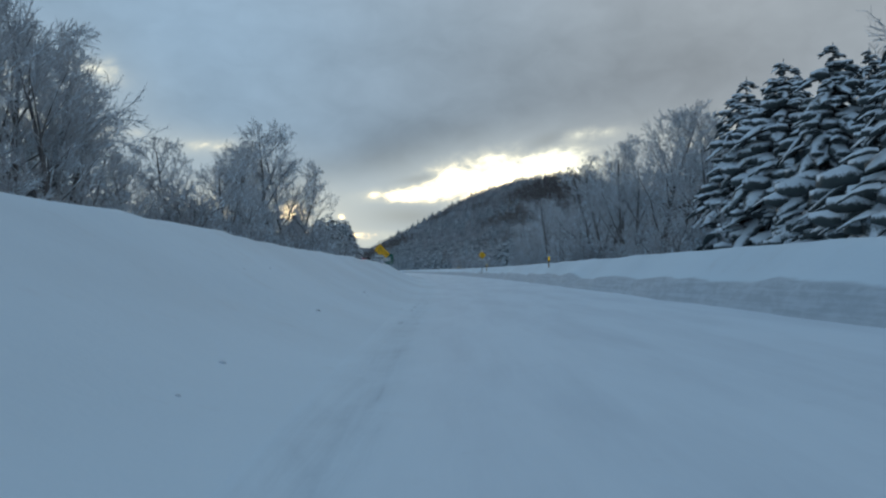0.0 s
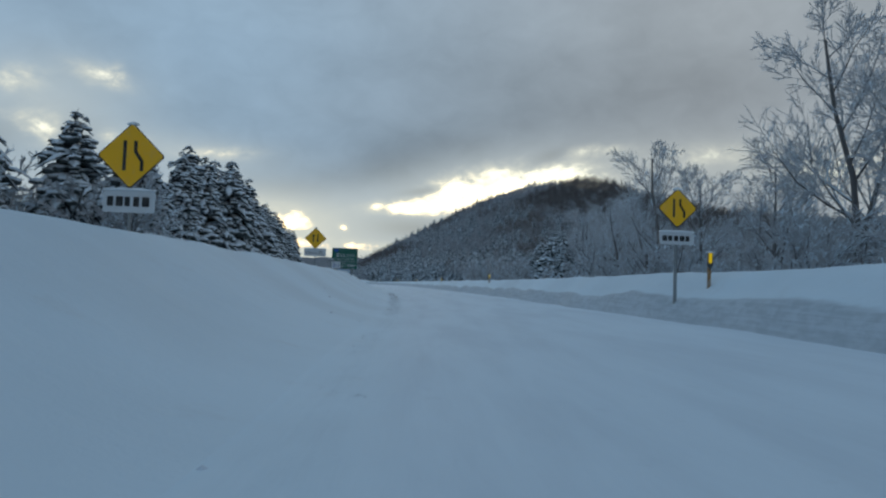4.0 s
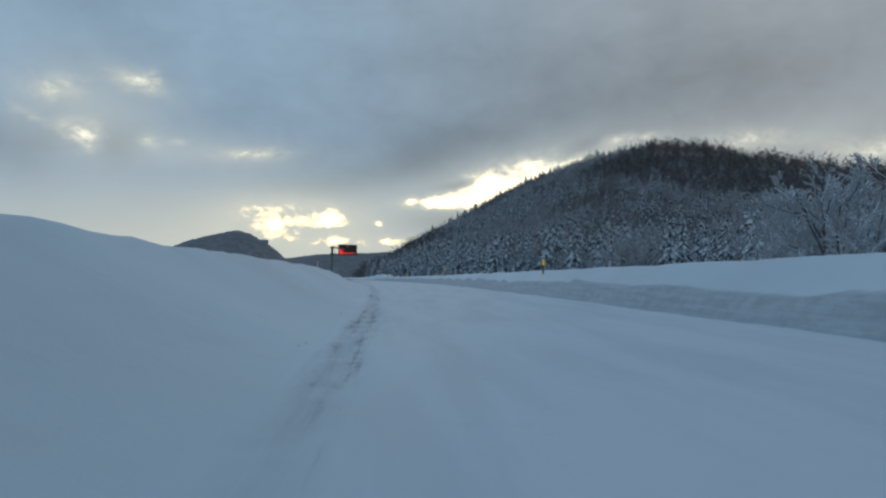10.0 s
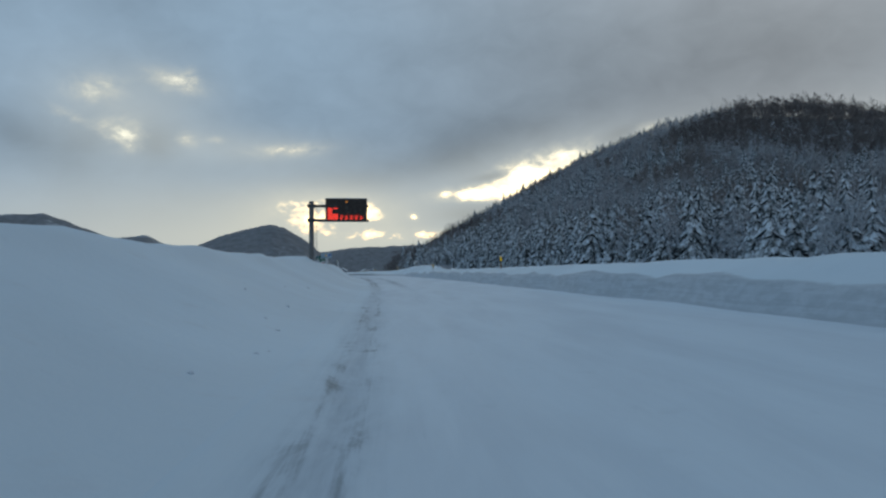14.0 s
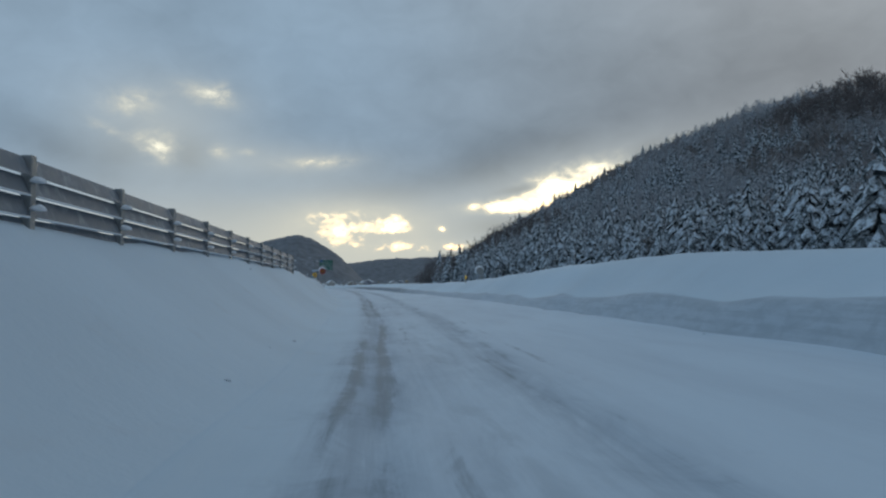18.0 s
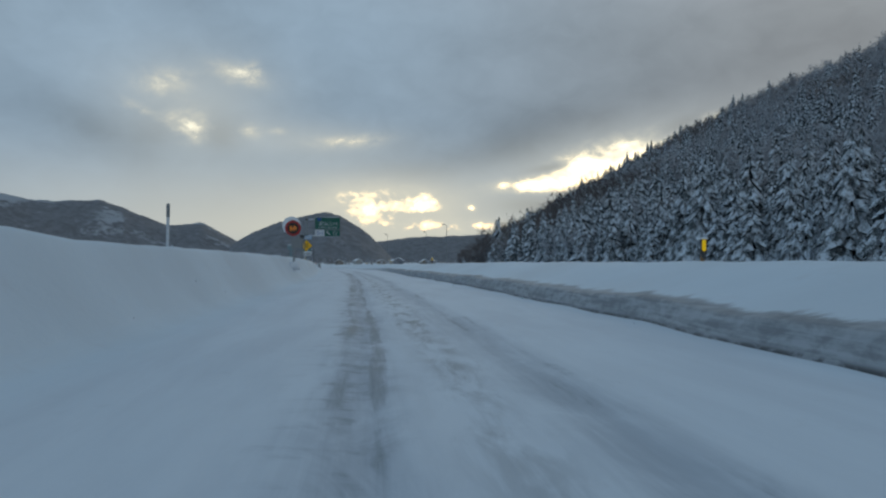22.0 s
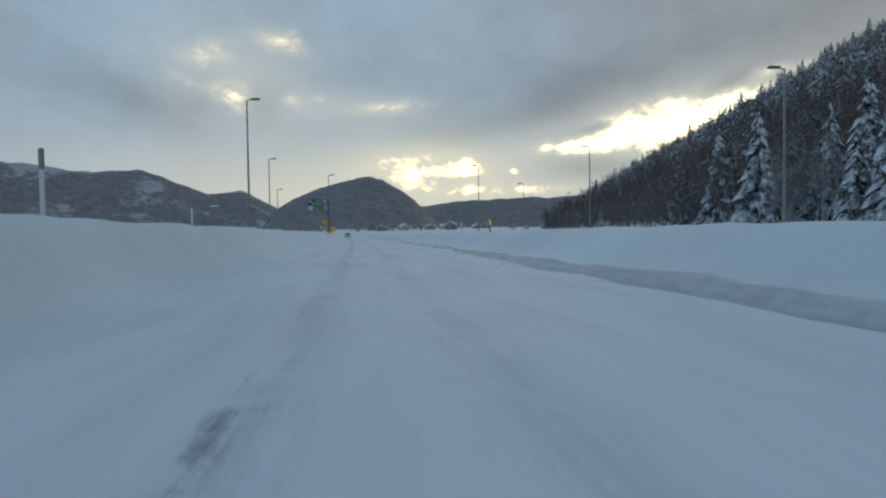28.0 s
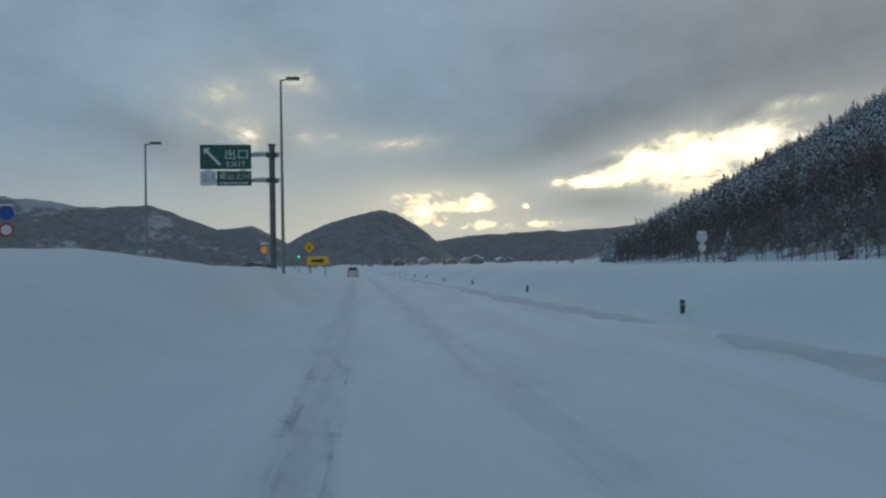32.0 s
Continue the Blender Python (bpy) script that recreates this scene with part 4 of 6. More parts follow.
def fir_tree(seed, height, tiers=17, arms=11, ratio=0.21, twigs=1):
    """Trunk and boughs of a snow-laden fir."""
    r = np.random.RandomState(seed)
    trunk = tube([(0, 0, -0.3), (0.02, 0.01, height * 0.5), (0, 0, height * 0.985)], (height * 0.014, height * 0.009, 0.015), 7)
    pieces = []
    for i in range(tiers):
        t = (i + 0.5) / tiers
        z = height * (0.045 + 0.93 * t)
        reach = height * ratio * (1 - t) ** 0.58 * (1.0 if i else 0.85) + 0.16
        m = max(4, int(arms * (1 - 0.45 * t)))
        off = r.uniform(0, 6.28)
        for k in range(m):
            ln = reach * r.uniform(0.5, 1.22)
            yaw = off + 6.283 * k / m + r.normal(0, 0.16)
            tilt = 0.25 * t - 0.22 + r.normal(0, 0.10)
            hang = r.uniform(0.35, 0.75)
            v, f = bough(ln, 0.20 * ln + 0.07, hang, r, 4)
            zz = z + r.normal(0, height * 0.012)
            pieces.append((turned(v, yaw, tilt) + np.array([0, 0, zz]), f))
            for u, k2 in ((r.uniform(0.30, 0.45), 0.22), (r.uniform(0.52, 0.68), 0.20), (r.uniform(0.78, 0.92), 0.15)):
                if r.uniform() < 0.8:
                    q = k2 * ln * r.uniform(0.8, 1.25) + 0.03
                    v2, f2 = pillow((ln * u, r.normal(0, 0.10 * ln), -hang * ln * u ** 1.6 + 0.06 * ln + 0.2 * q), (q * 1.15, q * 0.95, q * 0.55))
                    pieces.append((turned(v2, yaw, tilt) + np.array([0, 0, zz]), f2))
            for q in range(twigs if ln > 0.5 else 0):
                u = r.uniform(0.35, 0.8)
                side = 1 if q % 2 else -1
                v2, f2 = bough(ln * r.uniform(0.30, 0.5), 0.11 * ln + 0.03, 0.35, r, 3)
                v2 = turned(v2, side * r.uniform(0.6, 1.0)) + np.array([ln * u, 0, -0.22 * ln * u ** 1.6])
                pieces.append((turned(v2, yaw, tilt) + np.array([0, 0, zz]), f2))
    v, f = bough(0.35, 0.09, 0.0, r, 3)
    pieces.append((turned(v, 0, -1.5 + 3.0) * np.array([1, 1, 1]) + np.array([0, 0, height * 0.95]), f))
    return trunk, join(pieces)


def low_fir(seed, height, tiers=10, arms=7, wide=0.235):
    """A far snow-laden conifer: rings of short drooping boughs."""
    r = np.random.RandomState(seed)
    V, F, o = [], [], 0
    for i in range(tiers):
        t = (i + 0.5) / tiers
        z, reach = height * (0.06 + 0.90 * t), height * wide * (1 - t) ** 0.80 + 0.20
        m = max(4, int(arms * (1 - 0.3 * t)))
        off = r.uniform(0, 6.28)
        for k in range(m):
            a, ln = off + 6.283 * k / m + r.normal(0, 0.25), reach * r.uniform(0.6, 1.15)
            w = ln * r.uniform(0.17, 0.30) + 0.07
            c, s = math.cos(a), math.sin(a)
            zz = z + r.normal(0, height * 0.022)
            dip = r.uniform(0.35, 0.95)
            loc = [(0.05, 0, height * 0.035), (ln * 0.62, -w, -ln * dip * 0.6), (ln * 0.62, w, -ln * dip * 0.6), (ln, 0, -ln * dip), (ln * 0.55, 0, ln * 0.14), (ln * 0.45, 0, -ln * 0.34)]
            V += [(x * c - y * s, x * s + y * c, zz + q) for x, y, q in loc]
            F += [(o, o + 1, o + 4), (o, o + 4, o + 2), (o + 4, o + 1, o + 3), (o + 4, o + 3, o + 2), (o + 5, o + 3, o + 1), (o + 5, o + 2, o + 3)]
            o += 6
    V += [(0.12, 0, height * 0.9), (-0.07, 0.1, height * 0.9), (-0.07, -0.1, height * 0.9), (0, 0, height * 0.99)]
    F += [(o, o + 1, o + 3), (o + 1, o + 2, o + 3), (o + 2, o, o + 3)]
    return np.array(V), np.array(F)


def low_bare(seed, height, limbs=12, twigs=7, thick=0.19):
    """A far leafless tree: trunk, rising limbs and a rounded haze of thin twigs, each a tapered sliver."""
    r = np.random.RandomState(seed)
    V, F = [], []

    def sliver(p, q, w):
        side = np.cross(q - p, r.normal(0, 1, 3))
        side *= w / (np.linalg.norm(side) + 1e-9)
        k = len(V)
        V.extend((p - side, p + side, q))
        F.append((k, k + 1, k + 2))

    trunk = tube([(0, 0, -0.3), (r.normal(0, 0.3), r.normal(0, 0.3), height * 0.85)], (0.14, 0.04), 3)
    for k in range(limbs):
        t = r.uniform(0.12, 0.92)
        z, a = height * t, r.uniform(0, 6.28)
        ln = height * 0.40 * (1.15 - 0.75 * t)
        p, e = np.array([0, 0, z]), np.array([math.cos(a) * ln * 0.8, math.sin(a) * ln * 0.8, z + ln * r.uniform(0.3, 0.8)])
        sliver(p, e, 0.10), sliver(p, e, 0.10)
        for q in range(twigs):
            at = p + (e - p) * r.uniform(0.3, 1.0)
            sliver(at, at + r.normal(0, 0.30, 3) * ln + np.array([0, 0, 0.25 * ln]), thick * r.uniform(0.7, 1.3))
    return join([trunk, (np.array(V), np.array(F))])


def scatter(name, kinds, spots, mats, label, category, smooth=False):
    """One mesh of many far trees. spots: rows of x, y, z, turn, size, kind."""
    V, F, o = [], [], 0
    for x, y, z, turn, size, kind in spots:
        v, f = kinds[int(kind)]
        V.append(turned(v, turn, 0, size) + np.array([x, y, z])), F.append(f + o)
        o += len(v)
    ob = link_mesh(name, np.concatenate(V), np.concatenate(F), mats, smooth=smooth)
    return tagged(ob, label, category, kind="stuff")


def hill_forest():
    r = np.random.RandomState(4)
    firs = [low_fir(50 + k, h, n, m, w) for k, (h, n, m, w) in enumerate(((11.0, 11, 9, 0.27), (12.5, 12, 9, 0.25), (14.0, 13, 9, 0.24), (9.0, 10, 8, 0.29), (11.0, 9, 6, 0.24), (12.5, 9, 6, 0.23)))]
    bares = [low_bare(70 + k, h) for k, h in enumerate((10.0, 12.0, 13.0, 9.0, 11.0))] + [low_bare(80 + k, h, 13, 12, 0.085) for k, h in enumerate((10.0, 12.0, 13.5))]
    conifer, broad, crest = [], [], []

    def stand(s0, s1, d0, d1, gap, share, near=False, size=1.0):
        for s in np.arange(s0, s1, gap):
            for d in np.arange(d0, d1, gap):
                a, b = s + r.uniform(-0.5, 0.5) * gap, d + r.uniform(-0.5, 0.5) * gap
                if b < float(hill_foot(a)) + 4 or crest_z(a) < 4:
                    continue
                p = world(a, b, float(ground_z(a, b)) - 0.2)
                patch = 0.5 + 0.5 * float(ripple(a, b, 70, 9)) + 0.25 * float(ripple(a, b, 24, 10))
                brown = b > 210 and 480 < a < 705
                if r.uniform() < share(a, b, patch) * (0.06 if brown else 1.0):
                    conifer.append((*p, r.uniform(0, 6.28), r.uniform(0.7, 1.2) * size, r.randint(4) if near else 4 + r.randint(2)))
                elif (brown and patch > 0.12) or (700 < a < 1250 and b < 126):
                    crest.append((*p, r.uniform(0, 6.28), r.uniform(0.7, 1.1) * size * (1.05 if brown else 1.0), 5 + r.randint(3)))
                else:
                    broad.append((*p, r.uniform(0, 6.28), r.uniform(0.6, 1.05) * size, 5 + r.randint(3) if b < 100 else r.randint(5)))

    stand(405, 735, 54, 84, 4.2, lambda s, d, q: 0.95 if s < 680 else (0.30 if s < 702 else 0.03), True, size=1.12)
    stand(405, 735, 84, 108, 4.6, lambda s, d, q: (0.85 if d < 90 + 22 * q else 0.30) * (1.0 if s < 690 else 0.2), True, size=1.0)
    stand(735, 960, 56, 104, 4.2, lambda s, d, q: 0.03, size=0.62)
    stand(300, 405, 58, 110, 6.0, lambda s, d, q: 0.50)
    stand(300, 780, 108, 192, 4.9, lambda s, d, q: 0.10 + 0.62 * (q > 0.50), size=1.0)
    stand(780, 1100, 104, 192, 5.0, lambda s, d, q: 0.03 if d < 118 else 0.25 + 0.60 * (q > 0.40), size=1.05)
    stand(330, 1250, 194, 238, 5.0, lambda s, d, q: 0.10 + 0.45 * (q > 0.58), size=1.0)
    stand(330, 1300, 240, 276, 3.9, lambda s, d, q: 0.14 + 0.30 * (q > 0.62), size=0.92)
    stand(960, 1380, 66, 104, 6.0, lambda s, d, q: 0.03, size=0.62)
    stand(1100, 1450, 104, 190, 7.0, lambda s, d, q: 0.15)
    # single taller firs that stand out on the slope and along its shoulder
    for s, d, size in ((743, 66, 1.0), (751, 72.5, 1.0), (735, 70, 1.2), (731, 75, 1.1), (727, 71, 1.2), (739, 80, 0.9), (722, 66, 1.15), (757, 84, 0.9)):
        conifer.append((*world(s, d, float(ground_z(s, d)) - 0.2), r.uniform(0, 6.28), size, r.randint(3)))
    for k in range(110):
        s, d = r.uniform(840, 1080), r.uniform(140, 262)
        conifer.append((*world(s, d, float(ground_z(s, d)) - 0.2), r.uniform(0, 6.28), r.uniform(0.85, 1.3), r.randint(3)))
    scatter("hillside_conifers", firs, conifer, [M_FIRWOOD], "dense snow-laden conifers on the lower hillside", "forest")
    scatter("hillside_bare_trees", bares, broad, [M_HILLTWIG], "bare grey-brown trees covering the hill", "forest")
    dark = snowy("dark_crest_twigs", rgba(0.21, 0.185, 0.18), rgba(0.115, 0.10, 0.098), 0.0)
    scatter("dark_bare_trees", bares, crest, [dark], "dark brown leafless trees on the hilltop and lower slope", "forest")


def tree_kind(name, trunk, crown, mats, label, category, group, crown_name, smooth=False):
    root = tagged(new(name), label, category, group)
    link_mesh("trunk", *trunk, [mats[0]], smooth=True, parent=root)
    link_mesh(crown_name, *crown, [mats[1]], smooth=smooth, parent=root)
    return root


def plant(kind, s, d, size, turn, first):
    z = float(ground_z(s, d)) - 0.1
    m = place(s, d, z, turn) @ Matrix.Scale(size, 4)
    if kind not in first:
        first.append(kind)
        kind.matrix_basis = m
        return kind
    root = copy_thing(kind, m)
    root.matrix_basis = m
    return root


def roadside_trees():
    r = random.Random(8)
    firs = [tree_kind("snowy_fir", *fir_tree(11 + k, 12.0, ratio=q, tiers=n), (M_BARK, M_FIR), "tall dark fir tree with heavy snow on its boughs", "tree", "roadside firs", "crown", True) for k, (q, n) in enumerate(((0.37, 17), (0.32, 18), (0.40, 16)))]
    bares = [tree_kind("bare_tree", *bare_tree(30 + k, 14.0, c, sp, clear=cl, fine=0.016), (M_BARK, M_TWIG), "leafless broad tree with snow along its branches", "tree", "roadside bare trees", "crown")
             for k, (c, sp, cl) in enumerate((((13, 9, 8, 5), 1.0, 0.20), ((12, 9, 8, 5), 0.75, 0.24), ((13, 9, 8, 5), 1.2, 0.16)))]
    shrubs = [tree_kind("snowy_shrub", *bare_tree(60 + k, 4.2, (6, 6, 8, 3), 1.1, stems=4, clear=0.08, fine=0.014), (M_BARK, M_TWIG), "tangled leafless shrub dusted with snow", "shrub", "roadside shrubs", "crown") for k in range(2)]
    used = []
    for s, d, h in LEFT_BARE:
        plant(bares[2 if h > 15 else r.randrange(3)], s, d, h / 14.0, r.uniform(0, 360), used)
    for s, d, h in RIGHT_BARE:
        plant(bares[(1, 1, 0)[r.randrange(3)]], s, d, h / 14.0, r.uniform(0, 360), used)
    wall = [(150 + 0.6 * k + 2.9 * j, -14.4 - 2.1 * k, (7.3 + 0.75 * k) * (1.0 if j < 8 else 0.86)) for k in range(3) for j in range(12)]
    for s, d, h in LEFT_FIR + RIGHT_FIR + tuple((s + r.uniform(-0.7, 0.7), d + r.uniform(-0.5, 0.5), h * r.uniform(0.9, 1.08)) for s, d, h in wall):
        plant(firs[r.randrange(3)], s, d, h / 12.0, r.uniform(0, 360), used)
    for k in range(44):
        plant(shrubs[k % 2], 22 + 2.3 * k + r.uniform(-2, 2), r.uniform(-24, -13.5), r.uniform(0.7, 1.35), r.uniform(0, 360), used)
    for k in range(36):
        plant(shrubs[k % 2], r.uniform(60, 250), r.uniform(20, 34), r.uniform(0.9, 1.7), r.uniform(0, 360), used)
    # the thicket behind the front row on either side
    for k in range(70):
        plant(shrubs[k % 2], r.uniform(40, 265), r.uniform(33, 58), r.uniform(1.3, 2.4), r.uniform(0, 360), used)
    for k in range(110):
        s = r.uniform(12, 128) if k % 2 else r.uniform(70, 128)
        plant(shrubs[k % 2], s, r.uniform(-34, -21), r.uniform(1.0, 1.7 if s > 40 else 2.2), r.uniform(0, 360), used)


# place along the road, to its right, and height
LEFT_BARE = ((36, -21, 13), (40, -22, 13), (41, -23.5, 12.5), (34, -19.5, 13), (45, -22.5, 8.5), (43, -21, 8), (30, -24, 13), (104, -24, 13), (109, -26, 12), (99, -25, 13), (14, -15, 10), (19, -17, 12), (24, -16, 12), (29, -19, 13), (33, -17.6, 11), (38, -19.5, 10), (42, -18, 6.5), (47, -21, 8.2), (52, -18, 6.8), (57, -21, 10), (60, -17.5, 8), (66, -19, 10), (71, -18, 10.5), (74, -21, 13), (79, -20, 13), (84, -18.5, 17),
             (90, -22, 13), (93, -18.5, 19), (97, -17.2, 14.5), (101, -20, 11), (106, -17, 9), (110, -20, 9), (114, -24, 10), (121, -27, 10), (217, -21, 5), (223, -23, 5.4))
LEFT_FIR = ((103, -23, 9), (112, -20, 9), (117, -17, 8), (121, -15, 7.2), (126, -17.5, 9), (131, -19, 9), (137, -17, 10), (143, -15, 9.5), (147, -17, 9), (30, -23, 10), (11, -18, 9), (139, -14.2, 9), (129, -15.2, 8), (134, -15, 8.5), (141, -16, 9.5), (145, -14, 8.4), (148, -14.6, 8), (184, -20.6, 8.8), (188, -19, 8.6), (192, -20.6, 8.8), (195.5, -19.2, 8.0), (199, -20.4, 7.6), (202, -20, 7.2), (205, -22, 7))
RIGHT_FIR = ((38, 25, 16), (44, 29, 18), (50, 27, 17), (54, 32, 18), (59, 28, 18.5), (63, 31, 18.5), (68, 29, 19.5), (73, 33, 16), (47, 36, 17), (197, 28, 10.5), (201, 31, 11.5), (206, 29, 11), (212, 28, 9.8), (219, 33, 12), (226, 34, 11.5), (221, 28.5, 7.4), (232, 37, 12))
RIGHT_BARE = ((28, 28, 22), (31, 33, 25), (39, 31, 24), (36, 34, 24), (45, 40, 25), (52, 42, 25), (58, 38, 22), (76, 30, 17), (82, 29, 20), (88, 28, 21.5), (91, 31, 22), (97, 27, 19), (104, 28, 20.5), (109, 29, 18), (112, 27, 19), (118, 30, 20), (124, 28, 19), (130, 32, 18), (136, 29, 14), (143, 33, 15), (150, 30, 14),
              (158, 28, 17), (165, 30, 16), (171, 28, 12.5), (177, 29, 13), (184, 32, 14), (190, 29, 13.5), (194, 31, 13.5), (203, 36, 15), (210, 38, 15), (240, 40, 11), (85, 38, 19), (100, 37, 19), (115, 39, 18), (132, 40, 17))
roadside_trees()
hill_forest()


# ---- roadside things ----
def post(root, x, y, z0, z1, r, mat=None, name="post", k=12):
    return part(name, rod(bmesh.new(), (x, y, z0), (x, y, z1), r, k=k), mat or M_STEEL, root)


def plate(root, outline, y, depth, mat, name="panel", label=""):
    return part(name, prism(bmesh.new(), outline, y, y + depth), mat, root, label)


def cap(root, x0, x1, y0, y1, z, h, seed, name="snow_cap"):
    return part(name, snow_lump(bmesh.new(), x0, x1, y0, y1, z, h, seed), M_LUMP, root, "fresh white snow lying on top")


def arrow_outline(x, z0, z1, w, up=True):
    """A straight arrow of width w."""
    h, hw = 0.30 * (z1 - z0), w * 1.5
    if up:
        return [(x - w / 2, z0), (x + w / 2, z0), (x + w / 2, z1 - h), (x + hw, z1 - h), (x, z1), (x - hw, z1 - h), (x - w / 2, z1 - h)]
    return [(x - w / 2, z1), (x - w / 2, z0 + h), (x - hw, z0 + h), (x, z0), (x + hw, z0 + h), (x + w / 2, z0 + h), (x + w / 2, z1)]


def bars(root, x0, x1, z, h, count, y, mat, seed):
    """Writing too small to read: plain bars."""
    r = random.Random(seed)
    step = (x1 - x0) / count
    for k in range(count):
        a = x0 + k * step
        plate(root, rounded(a, a + step * r.uniform(0.6, 0.85), z, z + h, 0.2 * min(h, step * 0.5), 2), y, 0.004, mat, "bar")


def diamond_face(root, cz, half, symbol, y=0.0, cx=0.0):
    plate(root, diamond(cx, cz, half, 0.08), y, 0.03, M_BLACK, "rim", "black rim of the sign")
    plate(root, diamond(cx, cz, half - 0.03, 0.07), y - 0.006, 0.03, M_YELLOW, "face", "amber yellow sign face")
    k, yy = half / 0.8, y - 0.012
    if symbol == "two_way":
        plate(root, arrow_outline(cx - 0.16 * k, cz - 0.30 * k, cz + 0.32 * k, 0.075 * k, True), yy, 0.02, M_BLACK, "arrow")
        plate(root, arrow_outline(cx + 0.16 * k, cz - 0.30 * k, cz + 0.32 * k, 0.075 * k, False), yy, 0.02, M_BLACK, "arrow")
    elif symbol == "narrow":
        plate(root, [(cx - 0.19 * k, cz - 0.36 * k), (cx - 0.11 * k, cz - 0.36 * k), (cx - 0.11 * k, cz + 0.36 * k), (cx - 0.19 * k, cz + 0.36 * k)], yy, 0.02, M_BLACK, "bar")
        plate(root, [(cx + 0.22 * k, cz - 0.36 * k), (cx + 0.30 * k, cz - 0.36 * k), (cx + 0.30 * k, cz - 0.12 * k), (cx + 0.14 * k, cz + 0.12 * k), (cx + 0.14 * k, cz + 0.36 * k), (cx + 0.06 * k, cz + 0.36 * k), (cx + 0.06 * k, cz + 0.10 * k),
                     (cx + 0.22 * k, cz - 0.14 * k)], yy, 0.02, M_BLACK, "bar")
    else:
        for sx in (-0.13, 0.13):
            plate(root, [(cx + (sx - 0.05) * k, cz - 0.30 * k), (cx + (sx + 0.05) * k, cz - 0.30 * k), (cx + (sx + 0.05) * k, cz + 0.30 * k), (cx + (sx - 0.05) * k, cz + 0.30 * k)], yy, 0.02, M_BLACK, "bar")


def warning_sign(s, d, cz, half, symbol, words, label, plate_w, plate_z, plate_h, seed):
    root, g = thing("warning_sign", s, d, label, "road sign")
    cz, plate_z = cz - g, plate_z - g
    post(root, 0, 0.09, -0.6, cz + half * 0.7, 0.045)
    diamond_face(root, cz, half, symbol)
    plate(root, rounded(-plate_w / 2, plate_w / 2, plate_z - plate_h / 2, plate_z + plate_h / 2, 0.05), 0.02, 0.02, M_WHITE, "plate", "frosted white supplementary plate")
    if words:
        letters(words, -plate_w * 0.42, plate_z - plate_h * 0.30, plate_h * 0.58, 0.012, M_BLACK, root, wide=plate_w * 0.84)
    else:
        bars(root, -plate_w * 0.42, plate_w * 0.42, plate_z - plate_h * 0.22, plate_h * 0.44, 5, 0.012, M_BLACK, seed)
    cap(root, -plate_w / 2, plate_w / 2, -0.02, 0.10, plate_z + plate_h / 2, 0.07, seed)
    cap(root, -0.12, 0.12, -0.02, 0.10, cz + half - 0.06, 0.09, seed + 1)
    return root


def small_panel_sign(s, d, z_top, w, h, label, mat=None):
    root, g = thing("marker_sign", s, d, label, "road sign")
    zt = z_top - g
    post(root, 0, 0.05, -0.6, zt - 0.05, 0.035)
    plate(root, rounded(-w / 2, w / 2, zt - h, zt, 0.03), 0, 0.02, mat or M_STEEL)
    cap(root, -w / 2, w / 2, -0.03, 0.07, zt, 0.06, int(s))


def green_sign():
    root, g = thing("direction_sign", 169.2, -6.5, "green motorway exit sign half buried in the snowbank", "road sign")
    x0, x1, top = -1.53, 1.55, 5.12 - g
    for x in (-0.9, 0.9):
        post(root, x, 0.12, -0.6, top - 0.2, 0.07)
    plate(root, rounded(x0, x1, 3.56 - g, top, 0.05), 0, 0.05, M_GREEN, "panel", "green upper panel with white writing")
    plate(root, rounded(-0.45, x1, 2.68 - g, 3.48 - g, 0.04), 0, 0.05, M_GREEN, "panel", "green lower panel with white writing")
    plate(root, rounded(x0, -0.49, 2.68 - g, 3.48 - g, 0.04), 0, 0.05, M_WHITE, "panel", "white exit number panel")
    plate(root, rounded(-0.75, 0.72, 2.16 - g, 2.60 - g, 0.03), 0.02, 0.03, M_PALE, "panel", "pale blue supplementary plate")
    bars(root, -0.62, 0.6, 2.28 - g, 0.2, 6, 0.014, M_WHITE, 5)
    y = -0.006
    shield = [(-1.28, 5.02 - g), (-0.76, 5.02 - g), (-0.74, 4.86 - g), (-0.86, 4.68 - g), (-1.02, 4.60 - g), (-1.18, 4.68 - g), (-1.30, 4.86 - g)]
    plate(root, shield, y, 0.01, M_BLUE, "route_shield", "blue route shield")
    letters("愛山上川", -1.05, 4.05 - g, 0.44, y, M_WHITE, root, wide=2.15)
    letters("Aizan-Kamikawa", -1.10, 3.72 - g, 0.20, y, M_WHITE, root, wide=2.25)
    letters("2-1", -1.36, 2.86 - g, 0.42, y, M_BLUE, root, wide=0.68)
    letters("出口", -0.33, 3.10 - g, 0.22, y, M_WHITE, root, wide=0.48)
    letters("EXIT", -0.33, 2.83 - g, 0.18, y, M_WHITE, root, wide=0.48)
    letters("500m", 0.32, 2.88 - g, 0.36, y, M_WHITE, root, wide=1.12)
    cap(root, x0, x1, -0.03, 0.10, top, 0.05, 12)


